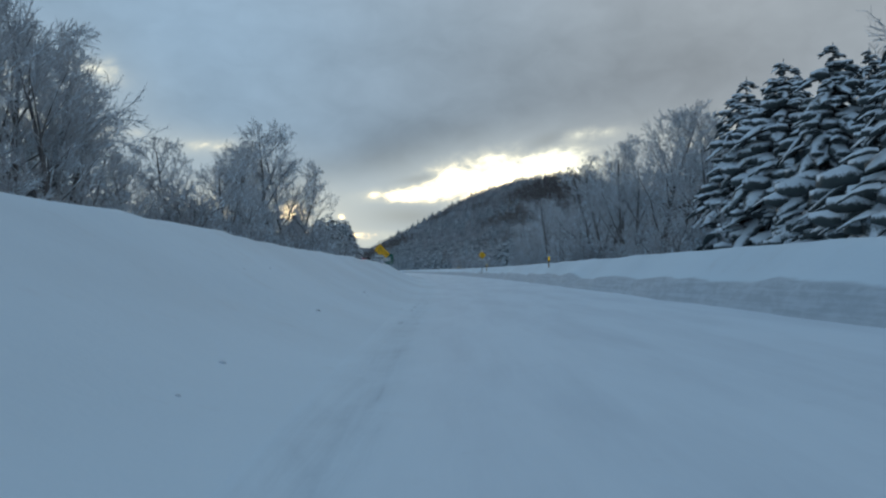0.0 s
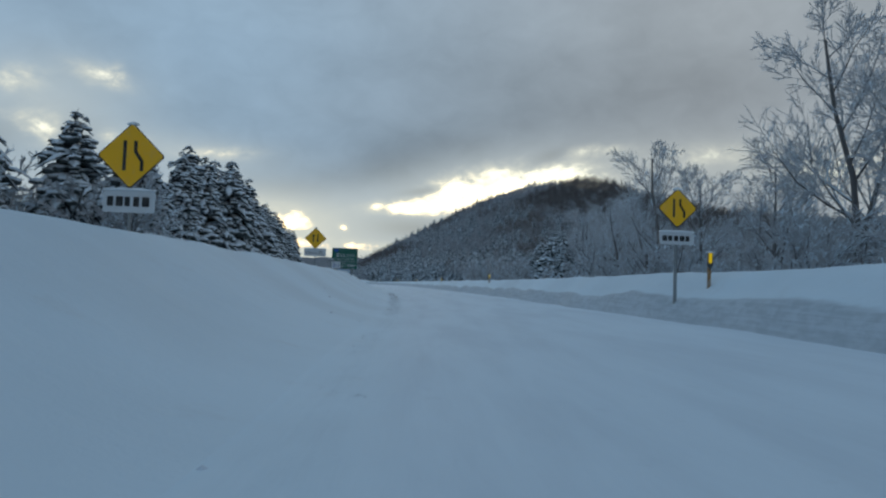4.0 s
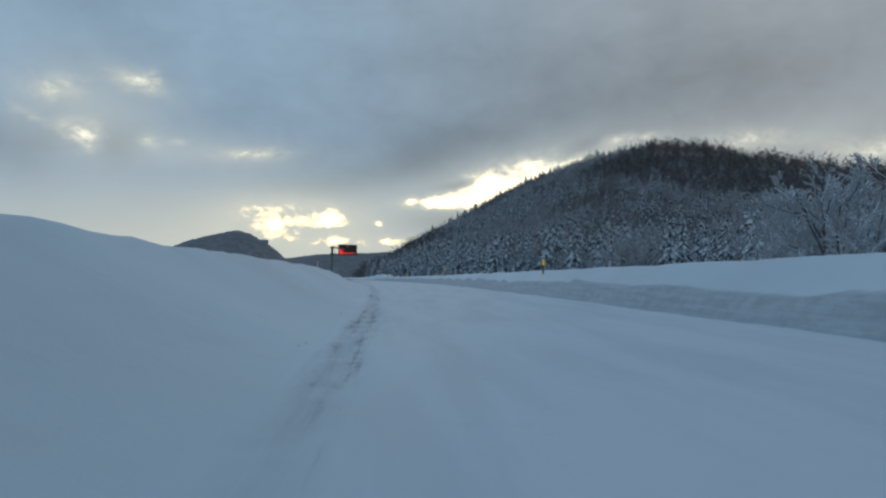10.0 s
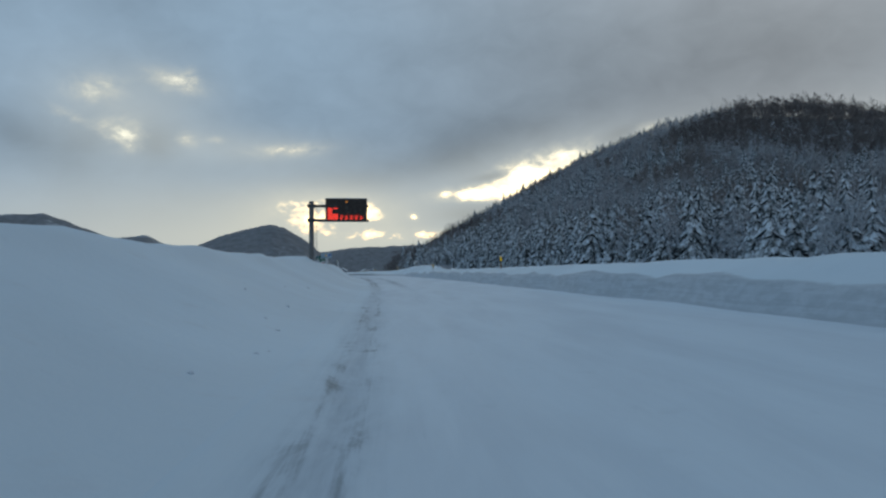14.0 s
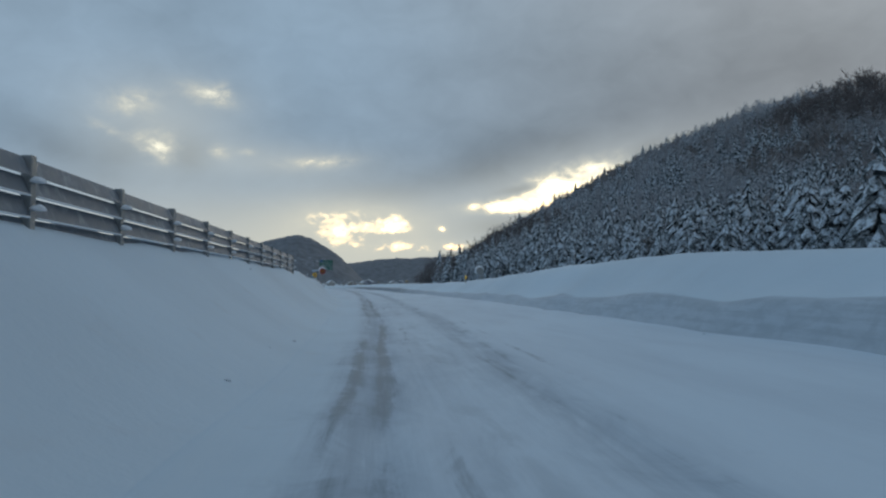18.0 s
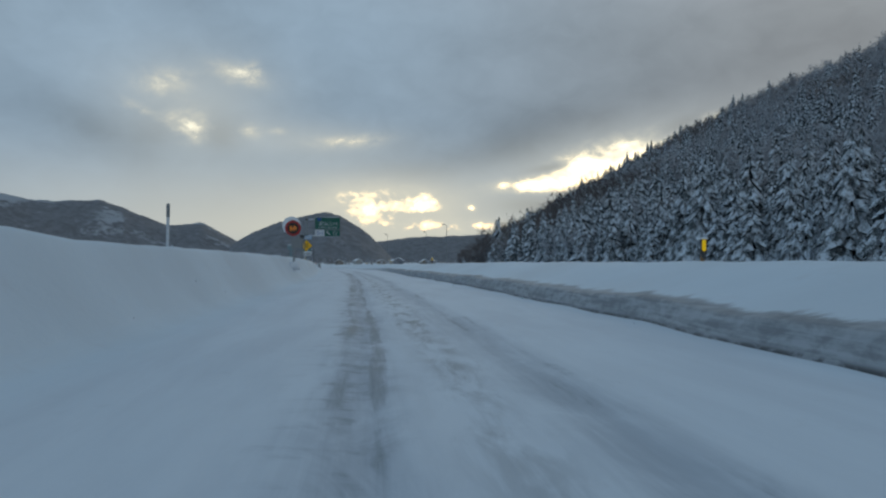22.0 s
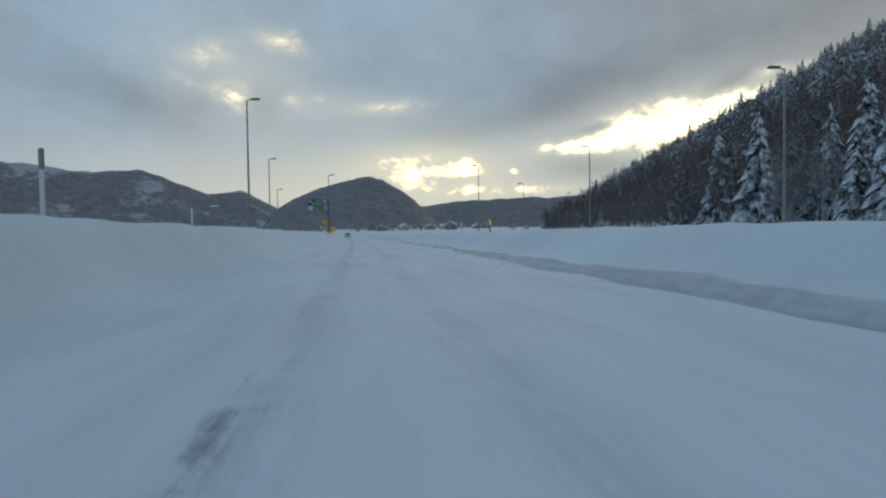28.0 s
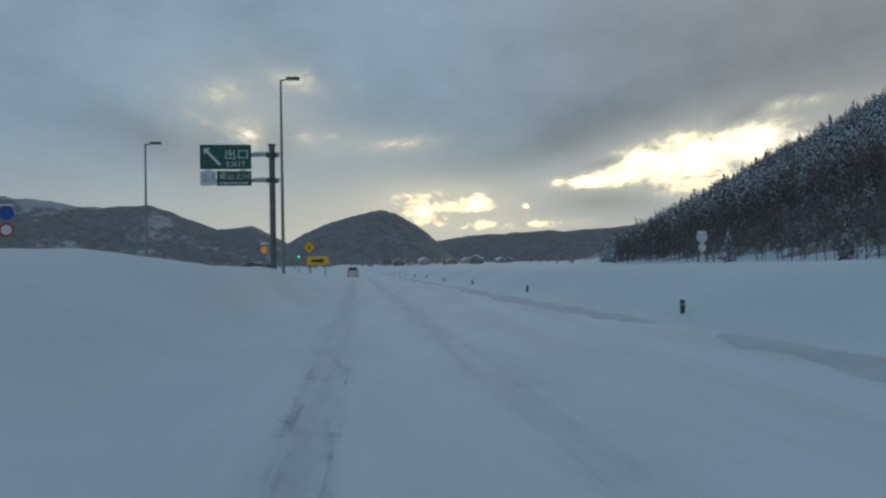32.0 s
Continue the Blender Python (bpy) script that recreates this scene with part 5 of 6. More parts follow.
def exit_board():
    """Exit direction sign on a cantilever post, with a warning diamond on the post."""
    root, g = thing("cantilever_sign", 560.5, -5.75, "green exit direction sign on a cantilever post with yellow warning diamond", "road sign")
    top = 7.5 - g
    post(root, 0, 0, -0.6, top + 0.12, 0.13, k=16)
    part("post_cap", rod(bmesh.new(), (0, 0, top + 0.12), (0, 0, top + 0.17), 0.15), M_STEEL, root)
    for z in (top - 0.30, 5.0 - g):
        part("arm", rod(bmesh.new(), (-0.32, -0.06, z), (4.30, -0.06, z), 0.085), M_PALESTEEL, root)
        part("clamp", box(bmesh.new(), -0.2, 0.2, -0.19, 0.19, z - 0.09, z + 0.09, 0.02), M_DARKSTEEL, root)
        cap(root, 0.1, 1.15, -0.14, 0.02, z + 0.06, 0.06, int(10 * z))
    x0, x1 = 1.13, 4.45
    plate(root, rounded(x0, x1, 5.93 - g, top, 0.05), -0.22, 0.05, M_GREEN, "panel", "green panel with white place name")
    plate(root, rounded(2.43, x1, 4.97 - g, 5.82 - g, 0.04), -0.22, 0.05, M_GREEN, "panel", "green panel with white arrow")
    plate(root, rounded(x0, 2.38, 4.97 - g, 5.82 - g, 0.04), -0.22, 0.05, M_WHITE, "panel", "white exit number panel")
    y = -0.228
    plate(root, [(1.38, 7.42 - g), (1.95, 7.42 - g), (1.96, 7.22 - g), (1.67, 6.98 - g), (1.36, 7.22 - g)], y, 0.01, M_BLUE, "route_shield", "blue route shield")
    letters("愛山上川", 1.65, 6.42 - g, 0.50, y, M_WHITE, root, wide=2.4)
    letters("Aizan-Kamikawa", 1.62, 6.06 - g, 0.22, y, M_WHITE, root, wide=2.45)
    letters("2-1", 1.36, 5.18 - g, 0.42, y, M_BLUE, root, wide=0.78)
    ax, az = 2.66, 5.62 - g
    plate(root, [(ax, az), (ax + 0.28, az), (ax + 0.17, az - 0.09), (ax + 0.55, az - 0.42), (ax + 0.47, az - 0.50), (ax + 0.10, az - 0.17), (ax, az - 0.28)], y, 0.01, M_WHITE, "arrow")
    letters("出口", 3.55, 5.42 - g, 0.28, y, M_WHITE, root, wide=0.66)
    letters("EXIT", 3.55, 5.10 - g, 0.18, y, M_WHITE, root, wide=0.62)
    cap(root, x0, x1, -0.25, -0.14, top, 0.04, 61)
    plate(root, rounded(-0.72, 0.72, 4.52 - g, 5.02 - g, 0.04), -0.28, 0.03, M_PALE, "plate", "pale blue plate")
    bars(root, -0.58, 0.58, 4.66 - g, 0.22, 6, -0.286, M_WHITE, 8)
    diamond_face(root, 3.67 - g, 0.79, "lanes", -0.28)
    plate(root, rounded(-0.70, 0.70, 2.32 - g, 2.86 - g, 0.05), -0.27, 0.02, M_WHITE, "plate", "white distance plate")
    letters("400m先", -0.60, 2.45 - g, 0.30, -0.278, M_BLACK, root, wide=1.2)
    cap(root, -0.7, 0.7, -0.30, -0.20, 2.86 - g, 0.05, 63)


def exit_gantry():
    root, g = thing("exit_sign", 742.9, -4.58, "green exit sign hung from a tall brown-grey cantilever post", "road sign")
    top = 8.02 - g
    post(root, 0, 0, -0.8, top, 0.16, M_MIDSTEEL, k=16)
    part("post_cap", rod(bmesh.new(), (0, 0, top), (0, 0, top + 0.06), 0.22), M_DARKSTEEL, root)
    for z in (7.5 - g, 6.12 - g):
        part("arm", rod(bmesh.new(), (-3.6, -0.1, z), (0.42, -0.1, z), 0.10), M_PALESTEEL, root)
        part("clamp", box(bmesh.new(), -0.28, 0.28, -0.25, 0.25, z - 0.11, z + 0.11, 0.02), M_DARKSTEEL, root)
        cap(root, -1.0, -0.1, -0.18, 0.0, z + 0.09, 0.10, int(9 * z))
        cap(root, 0.15, 0.45, -0.18, 0.0, z + 0.09, 0.06, int(11 * z))
    x0, x1, y = -3.72, -1.06, -0.258
    plate(root, rounded(x0, x1, 6.72 - g, 8.02 - g, 0.05), -0.25, 0.05, M_GREEN, "panel", "green exit panel with white arrow")
    plate(root, rounded(-2.86, x1, 5.84 - g, 6.62 - g, 0.04), -0.25, 0.05, M_GREEN, "panel", "green place name panel")
    plate(root, rounded(x0, -2.90, 5.86 - g, 6.62 - g, 0.04), -0.25, 0.05, M_WHITE, "panel", "white exit number panel")
    ax, az = -3.52, 7.84 - g
    plate(root, [(ax, az), (ax + 0.34, az), (ax + 0.22, az - 0.11), (ax + 0.90, az - 0.86), (ax + 0.80, az - 0.95), (ax + 0.11, az - 0.22), (ax, az - 0.34)], y, 0.01, M_WHITE, "arrow")
    letters("出口", -2.42, 7.24 - g, 0.55, y, M_WHITE, root, wide=1.18)
    letters("EXIT", -2.34, 6.86 - g, 0.26, y, M_WHITE, root, wide=1.02)
    letters("2-1", -3.58, 6.08 - g, 0.36, y, M_STEEL, root, wide=0.55)
    letters("愛山上川", -2.70, 6.18 - g, 0.34, y, M_WHITE, root, wide=1.5)
    bars(root, -2.7, -1.2, 5.92 - g, 0.10, 9, y, M_WHITE, 3)
    for x in (-3.3, -1.5):
        cap(root, x - 0.16, x + 0.16, -0.28, -0.18, 6.62 - g, 0.09, int(50 + x))
    cap(root, x0, x1, -0.28, -0.18, 8.02 - g, 0.03, 71)


def message_sign():
    root, g = thing("variable_message_sign", 351, -5.75, "dark electronic message board with red lights on a cantilever post", "road sign")
    post(root, 0, 0, -0.8, 7.35 - g, 0.22, M_MIDSTEEL, k=16)
    part("post_cap", rod(bmesh.new(), (0, 0, 7.35 - g), (0, 0, 7.45 - g), 0.26, 0.2), M_DARKSTEEL, root)
    for z in (7.05 - g, 5.75 - g):
        part("arm", box(bmesh.new(), -0.3, 5.1, 0.0, 0.22, z - 0.12, z + 0.12, 0.02), M_DARKSTEEL, root)
        part("clamp", box(bmesh.new(), -0.34, 0.34, -0.3, 0.3, z - 0.15, z + 0.15, 0.03), M_DARKSTEEL, root)
    ladder = bmesh.new()
    for x in (0.34, 0.50):
        rod(ladder, (x, -0.1, -0.6), (x, -0.1, 6.9 - g), 0.02, k=6)
    part("ladder_rail", ladder, M_STEEL, root)
    for k in range(14):
        z = 0.4 + 0.36 * k
        if z < 6.8 - g:
            part("rung", rod(bmesh.new(), (0.34, -0.1, z), (0.50, -0.1, z), 0.013, k=6), M_STEEL, root)
    x0, x1, z0, z1 = 1.25, 4.98, 5.60 - g, 7.72 - g
    case = part("case", box(bmesh.new(), x0, x1, -0.40, 0.0, z0, z1, 0.05), M_DARKSTEEL, root, "dark grey housing of the board")
    plate(root, rounded(x0 + 0.10, x1 - 0.10, z0 + 0.10, z1 - 0.10, 0.04), -0.412, 0.02, M_SCREEN, "screen", "dark display face")
    cap(root, x0, x1, -0.42, 0.02, z1 - 0.01, 0.05, 5)
    letter_y = -0.420
    r = random.Random(2)
    for k in range(5):
        a = 2.52 + 0.44 * k
        for q in range(4):
            zz = z0 + 0.20 + 0.10 * q
            plate(root, rounded(a + r.uniform(0, 0.06), a + 0.34 - r.uniform(0, 0.10), zz, zz + 0.06, 0.015, 2), letter_y, 0.004, M_LEDRED, "led_row")
    # a lit picture: a solid block below, a broken outline above
    for q in range(8):
        zz = z0 + 0.20 + 0.135 * q
        for a, b in (((1.46, 1.90), (1.92, 2.38)) if q < 4 else ((1.46, 1.72 + 0.03 * q),) if q < 7 else ((1.50, 1.80), (1.95, 2.34))):
            plate(root, rounded(a, b, zz, zz + 0.115, 0.02, 2), letter_y, 0.004, M_LEDRED, "led_row")
    plate(root, rounded(3.05, 3.25, z1 - 0.42, z1 - 0.24, 0.05), letter_y, 0.004, M_LEDAMBER, "warning_light", "amber flashing light")
    return case


def picture_sign():
    root, g = thing("information_sign", 366.8, -5.05, "pale blue pictorial sign on two snowy posts", "road sign")
    for x in (-0.02, 0.14):
        post(root, x, 0.06, -0.6, 2.75 - g, 0.05, M_WHITE)
    plate(root, rounded(-0.58, 0.58, 2.60 - g, 3.18 - g, 0.03), 0, 0.04, M_TEAL, "rim")
    plate(root, rounded(-0.54, 0.54, 2.64 - g, 3.14 - g, 0.03), -0.008, 0.02, M_PALE, "face", "pale blue printed face")
    bars(root, -0.46, 0.1, 2.90 - g, 0.13, 4, -0.014, M_TEAL, 4)
    bars(root, -0.48, 0.48, 2.70 - g, 0.08, 8, -0.014, M_TEAL, 6)
    plate(root, rounded(-0.10, 0.04, 2.80 - g, 3.02 - g, 0.04), -0.018, 0.006, M_YELLOW, "emblem", "yellow picture mark")
    plate(root, rounded(0.26, 0.46, 2.86 - g, 3.06 - g, 0.05), -0.018, 0.006, M_BLUE, "emblem", "blue picture mark")
    cap(root, -0.58, 0.58, -0.02, 0.08, 3.18 - g, 0.04, 8)


def snow_fence():
    root, g = thing("snow_fence", 373, -4.1, "grey louvred snow fence with snowy rails and steel posts", "fence")
    back = root.matrix_basis.inverted()

    def local(s, d, z):
        p = world(s, d, z)
        return back @ Vector(p)

    marks = [373 + 3.12 * k for k in range(13)]
    for k, s in enumerate(marks):
        a, b = local(s, -4.1, 1.0), local(s, -4.1, 2.70)
        bm = bmesh.new()
        box(bm, a.x - 0.06, a.x + 0.06, a.y - 0.07, a.y + 0.07, a.z - 0.4, b.z, 0.012)
        part("post", bm, M_STEEL, root)
        for z in (2.05, 2.38):
            c = local(s, -4.0, z)
            part("snow_clump", snow_lump(bmesh.new(), c.x - 0.05, c.x + 0.08, c.y - 0.08, c.y + 0.08, c.z, 0.08, k * 3 + int(z * 10)), M_LUMP, root, "snow stuck to the post")
    for k in range(len(marks) - 1):
        for j, (z, h) in enumerate(((1.42, 0.26), (1.69, 0.26), (1.96, 0.25), (2.22, 0.23), (2.46, 0.22))):
            bm = bmesh.new()
            ends = []
            for s in (marks[k] + 0.07, marks[k + 1] - 0.07):
                lo, hi = local(s, -4.04, z), local(s, -4.14, z + h)
                ends.append([bm.verts.new(q) for q in (lo, lo + Vector((-0.03, 0, 0)), hi + Vector((-0.03, 0, 0)), hi)])
            for i in range(4):
                bm.faces.new((ends[0][i], ends[0][(i + 1) % 4], ends[1][(i + 1) % 4], ends[1][i]))
            bm.faces.new(ends[0][::-1]), bm.faces.new(ends[1])
            bmesh.ops.recalc_face_normals(bm, faces=bm.faces)
            part("slat", bm, M_SLATE, root)
            if j in (0, 2, 3):
                # a line of snow on the slat's lower lip
                bm = bmesh.new()
                a, b = local(marks[k] + 0.1, -4.03, z), local(marks[k + 1] - 0.1, -4.03, z)
                rod(bm, a, b, 0.013, k=6)
                part("snow_line", bm, M_LUMP, root, "thin line of snow on the slat")


def median_screen():
    """Low grey screen standing in the snow of the median."""
    root, g = thing("median_screen", 372, 9.0, "low grey metal screen half buried in the median snow", "fence")
    back = root.matrix_basis.inverted()
    for k in range(3):
        s0, s1 = 367.6 + 3.1 * k, 367.6 + 3.1 * k + 3.04
        bm = bmesh.new()
        pts = []
        for s in (s0, s1):
            for dd in (9.0, 9.06):
                pts.append([bm.verts.new(back @ Vector(world(s, dd, z))) for z in (0.6, 1.84 + 0.05 * k)])
        a, b, c, d = pts
        for f in ((a[0], a[1], c[1], c[0]), (b[0], d[0], d[1], b[1]), (a[1], b[1], d[1], c[1]), (a[0], b[0], b[1], a[1]), (c[0], c[1], d[1], d[0]), (a[0], c[0], d[0], b[0])):
            bm.faces.new(f)
        bmesh.ops.recalc_face_normals(bm, faces=bm.faces)
        part("panel", bm, M_SLATE, root)


def snow_cap_round(cz):
    """Snow packed as a thick disc behind and above a round case."""
    bm = bmesh.new()
    prism(bm, [(-0.11 + 0.66 * math.cos(a * math.pi / 18), cz + 0.18 + 0.66 * math.sin(a * math.pi / 18)) for a in range(36)], 0.03, 0.30)
    bmesh.ops.bevel(bm, geom=[e for e in bm.edges if abs(e.verts[0].co.y - e.verts[1].co.y) < 0.01], offset=0.05, segments=2, affect="EDGES")
    return bm


def speed_sign(s, d, face, label, cz=3.72):
    root, g = thing("speed_limit_sign", s, d, label, "road sign")
    lift = cz - 3.72 - g
    cz = cz - g
    post(root, 0.08, 0.10, -0.6, cz, 0.07, M_STEEL)
    for radius, y, depth, mat, name in ((0.575, 0.0, 0.22, M_STEEL, "case"), (0.56, -0.02, 0.03, M_DULLRED, "rim"), (0.40, -0.032, 0.02, M_SCREEN, "screen")):
        ring = [(radius * math.cos(a * math.pi / 16), cz + radius * math.sin(a * math.pi / 16)) for a in range(32)]
        if face or name == "case":
            plate(root, ring, y, depth, mat, name)
    if face:
        letters("50", -0.25, cz - 0.17, 0.34, -0.040, M_LEDAMBER, root, wide=0.50, name="digits")
    part("snow_hood", snow_cap_round(cz), M_LUMP, root, "snow packed over the top")
    part("control_box", box(bmesh.new(), -0.12, 0.58, 0.02, 0.24, 2.27 + lift, 3.02 + lift, 0.03), M_STEEL, root, "grey steel control box")
    bm = snow_lump(bmesh.new(), -0.36, 0.50, -0.24, 0.36, -0.1, 0.80, 9)
    part("snow_collar", bm, M_LUMP, root, "snow heaped against the post")


def camera_mast():
    root, g = thing("camera_mast", 540, -5.42, "grey steel monitoring mast with a caged platform", "mast")
    post(root, 0, 0, -0.6, 4.0 - g, 0.11, M_STEEL)
    part("camera_housing", box(bmesh.new(), -0.24, 0.26, -0.30, 0.25, 3.96 - g, 4.34 - g, 0.06), M_DARKSTEEL, root, "dark camera housing")
    part("bracket", rod(bmesh.new(), (0, 0, 3.80 - g), (0, 0, 3.98 - g), 0.16, 0.08), M_STEEL, root)
    x0, x1, z0, z1 = -0.95, 0.22, 2.72 - g, 3.88 - g
    for x in (x0, -0.56, -0.18, x1):
        for y in (-0.30, 0.35):
            part("cage_upright", rod(bmesh.new(), (x, y, z0), (x, y, z1), 0.022, k=6), M_STEEL, root)
    for z in (z0, (z0 + z1) / 2, z1):
        for y in (-0.30, 0.35):
            part("cage_rail", rod(bmesh.new(), (x0, y, z), (x1, y, z), 0.022, k=6), M_STEEL, root)
        for x in (x0, x1):
            part("cage_rail", rod(bmesh.new(), (x, -0.30, z), (x, 0.35, z), 0.022, k=6), M_STEEL, root)
    part("platform", box(bmesh.new(), x0, x1, -0.3, 0.35, z0 - 0.05, z0, 0.01), M_STEEL, root)
    cap(root, -0.22, 0.22, -0.25, 0.2, 4.33 - g, 0.06, 31)
    root, g = thing("equipment_cabinet", 540, -6.62, "weathered teal roadside cabinet on a post in the snow", "cabinet")
    part("cabinet_body", box(bmesh.new(), -0.36, 0.36, -0.2, 0.25, 2.70 - g, 3.18 - g, 0.03), M_TEAL, root)
    post(root, 0, 0.02, -0.6, 2.70 - g, 0.12, M_TEAL)
    cap(root, -0.36, 0.36, -0.22, 0.27, 3.17 - g, 0.08, 17)


def snow_pole(s, d, top, label="tall pale snow pole marking the road edge"):
    root, g = thing("snow_pole", s, d, label, "pole", "snow poles")
    h = top - g
    post(root, 0, 0, -0.6, h * 0.72, 0.055, M_WHITE, "lower_pole")
    post(root, 0, 0, h * 0.72, h, 0.065, M_STEEL, "sleeve")
    part("pole_cap", rod(bmesh.new(), (0, 0, h), (0, 0, h + 0.03), 0.07, 0.03), M_STEEL, root)


def arrow_marker(first, s, d, tip):
    """Road-edge marker: a post with a lit yellow arrow that points down."""
    g = float(ground_z(s, d))
    if first:
        root = copy_thing(first, place(s, d, g))
        return root
    root, g = thing("edge_marker", s, d, "yellow glowing down-pointing edge marker on a post", "road marker", "edge markers")
    h = tip - g
    post(root, 0, 0, -0.5, h - 0.05, 0.045, M_RUST)
    z = h - 0.02
    plate(root, [(-0.065, z + 0.02), (0.065, z + 0.02), (0.065, z - 0.26), (0.09, z - 0.26), (0.0, z - 0.44), (-0.09, z - 0.26), (-0.065, z - 0.26)], -0.07, 0.05, M_DARKSTEEL, "backing")
    plate(root, [(-0.042, z), (0.042, z), (0.042, z - 0.20), (0.06, z - 0.20), (0.0, z - 0.27), (-0.06, z - 0.20), (-0.042, z - 0.20)], -0.08, 0.02, M_LEDYELLOW, "arrow", "glowing yellow arrow")
    part("snow_cap", snow_lump(bmesh.new(), -0.09, 0.09, -0.09, 0.02, z + 0.01, 0.05, 2), M_LUMP, root)
    return root


def street_lamp(first, s, d, turn, top=None):
    g = float(ground_z(s, d)) if top is None else top - 11.6
    if first:
        return copy_thing(first, place(s, d, g, turn))
    root, g = thing("street_lamp", s, d, "tall slim grey street lamp with a flat head", "street lamp", "street lamps", turn=turn)
    h = 11.6
    part("pole", rod(bmesh.new(), (0, 0, -2.2), (0, 0, h), 0.12, 0.06, 12), M_STEEL, root)
    part("bracket", rod(bmesh.new(), (0, 0, h - 0.05), (0.55, 0, h + 0.06), 0.05, 0.04, 8), M_DARKSTEEL, root)
    head = part("lamp_head", box(bmesh.new(), 0.35, 1.15, -0.17, 0.17, h, h + 0.15, 0.04), M_DARKSTEEL, root)
    part("lens", box(bmesh.new(), 0.45, 1.08, -0.13, 0.13, h - 0.03, h, 0.008), M_WHITE, head, "frosted lamp glass")
    part("snow_cap", snow_lump(bmesh.new(), 0.38, 1.12, -0.14, 0.14, h + 0.145, 0.05, 4), M_LUMP, head)
    return root


def delineator(first, s, d):
    g = float(ground_z(s, d))
    if first:
        return copy_thing(first, place(s, d, g))
    root, g = thing("delineator_post", s, d, "short dark rubber delineator post in the snow", "post", "delineator posts")
    post(root, 0, 0, -0.4, 0.24, 0.042, M_DARKSTEEL)
    part("reflector", rod(bmesh.new(), (0, 0, 0.13), (0, 0, 0.18), 0.047, k=12), M_TEAL, root, "dull reflective band")
    part("snow_cap", snow_lump(bmesh.new(), -0.055, 0.055, -0.05, 0.05, 0.23, 0.04, 4), M_LUMP, root)
    return root


def gore_lights():
    root, g = thing("hazard_beacon", 733.5, -3.9, "flashing orange beacon head on a short snowy post", "beacon")
    post(root, 0, 0, -0.6, 1.95 - g, 0.05, M_STEEL)
    part("beacon_case", box(bmesh.new(), -0.17, 0.17, -0.1, 0.14, 1.88 - g, 2.36 - g, 0.04), M_STEEL, root)
    plate(root, [(0.12 * math.cos(a * math.pi / 8), 2.12 - g + 0.15 * math.sin(a * math.pi / 8)) for a in range(16)], -0.115, 0.02, M_LEDAMBER, "lamp", "lit orange lamp")
    cap(root, -0.17, 0.17, -0.1, 0.14, 2.35 - g, 0.09, 3)
    root, g = thing("lane_warning_sign", 812, -6.7, "yellow diamond warning sign above a yellow board", "road sign")
    post(root, 0, 0.1, -0.6, 5.2 - g, 0.06, M_STEEL)
    diamond_face(root, 4.5 - g, 0.85, "lanes")
    root, g = thing("caution_board", 806, -5.2, "wide yellow caution board half in the snow", "road sign")
    for x in (-1.0, 1.0):
        post(root, x, 0.08, -0.6, 2.9 - g, 0.05, M_STEEL)
    plate(root, rounded(-1.45, 1.45, 1.9 - g, 3.0 - g, 0.08), 0, 0.04, M_YELLOW, "board", "amber yellow board")
    plate(root, [(-0.9, 2.25 - g), (0.3, 2.25 - g), (0.3, 2.05 - g), (0.9, 2.45 - g), (0.3, 2.85 - g), (0.3, 2.62 - g), (-0.9, 2.62 - g)], -0.01, 0.01, M_BLACK, "arrow")
    cap(root, -1.45, 1.45, -0.02, 0.08, 3.0 - g, 0.05, 6)
    root, g = thing("signal_lamp", 800, -7.4, "small green signal light on a thin post", "signal")
    post(root, 0, 0, -0.6, 2.95 - g, 0.04, M_DARKSTEEL)
    part("signal_case", box(bmesh.new(), -0.16, 0.16, -0.06, 0.12, 2.75 - g, 3.15 - g, 0.03), M_DARKSTEEL, root)
    plate(root, [(0.12 * math.cos(a * math.pi / 8), 2.95 - g + 0.12 * math.sin(a * math.pi / 8)) for a in range(16)], -0.08, 0.03, M_LEDGREEN, "lamp", "lit green lamp")


def round_signs():
    """Blue arrow sign over a red-rimmed limit sign, beside the exit lane."""
    root, g = thing("exit_lane_signs", 735.7, -14.9, "blue arrow sign above a red-rimmed round sign on one post", "road sign")
    post(root, 0, 0.06, -0.8, 4.3 - g, 0.04)
    for cz, mats in ((3.95 - g, (M_BLUE, M_BLUE)), (3.22 - g, (M_DULLRED, M_WHITE))):
        for r, y, mt, name in ((0.31, 0.0, mats[0], "disc"), (0.22, -0.008, mats[1], "face")):
            plate(root, [(r * math.cos(a * math.pi / 14), cz + r * math.sin(a * math.pi / 14)) for a in range(28)], y, 0.02, mt, name)
    cap(root, -0.3, 0.3, -0.02, 0.06, 4.26 - g, 0.08, 6)


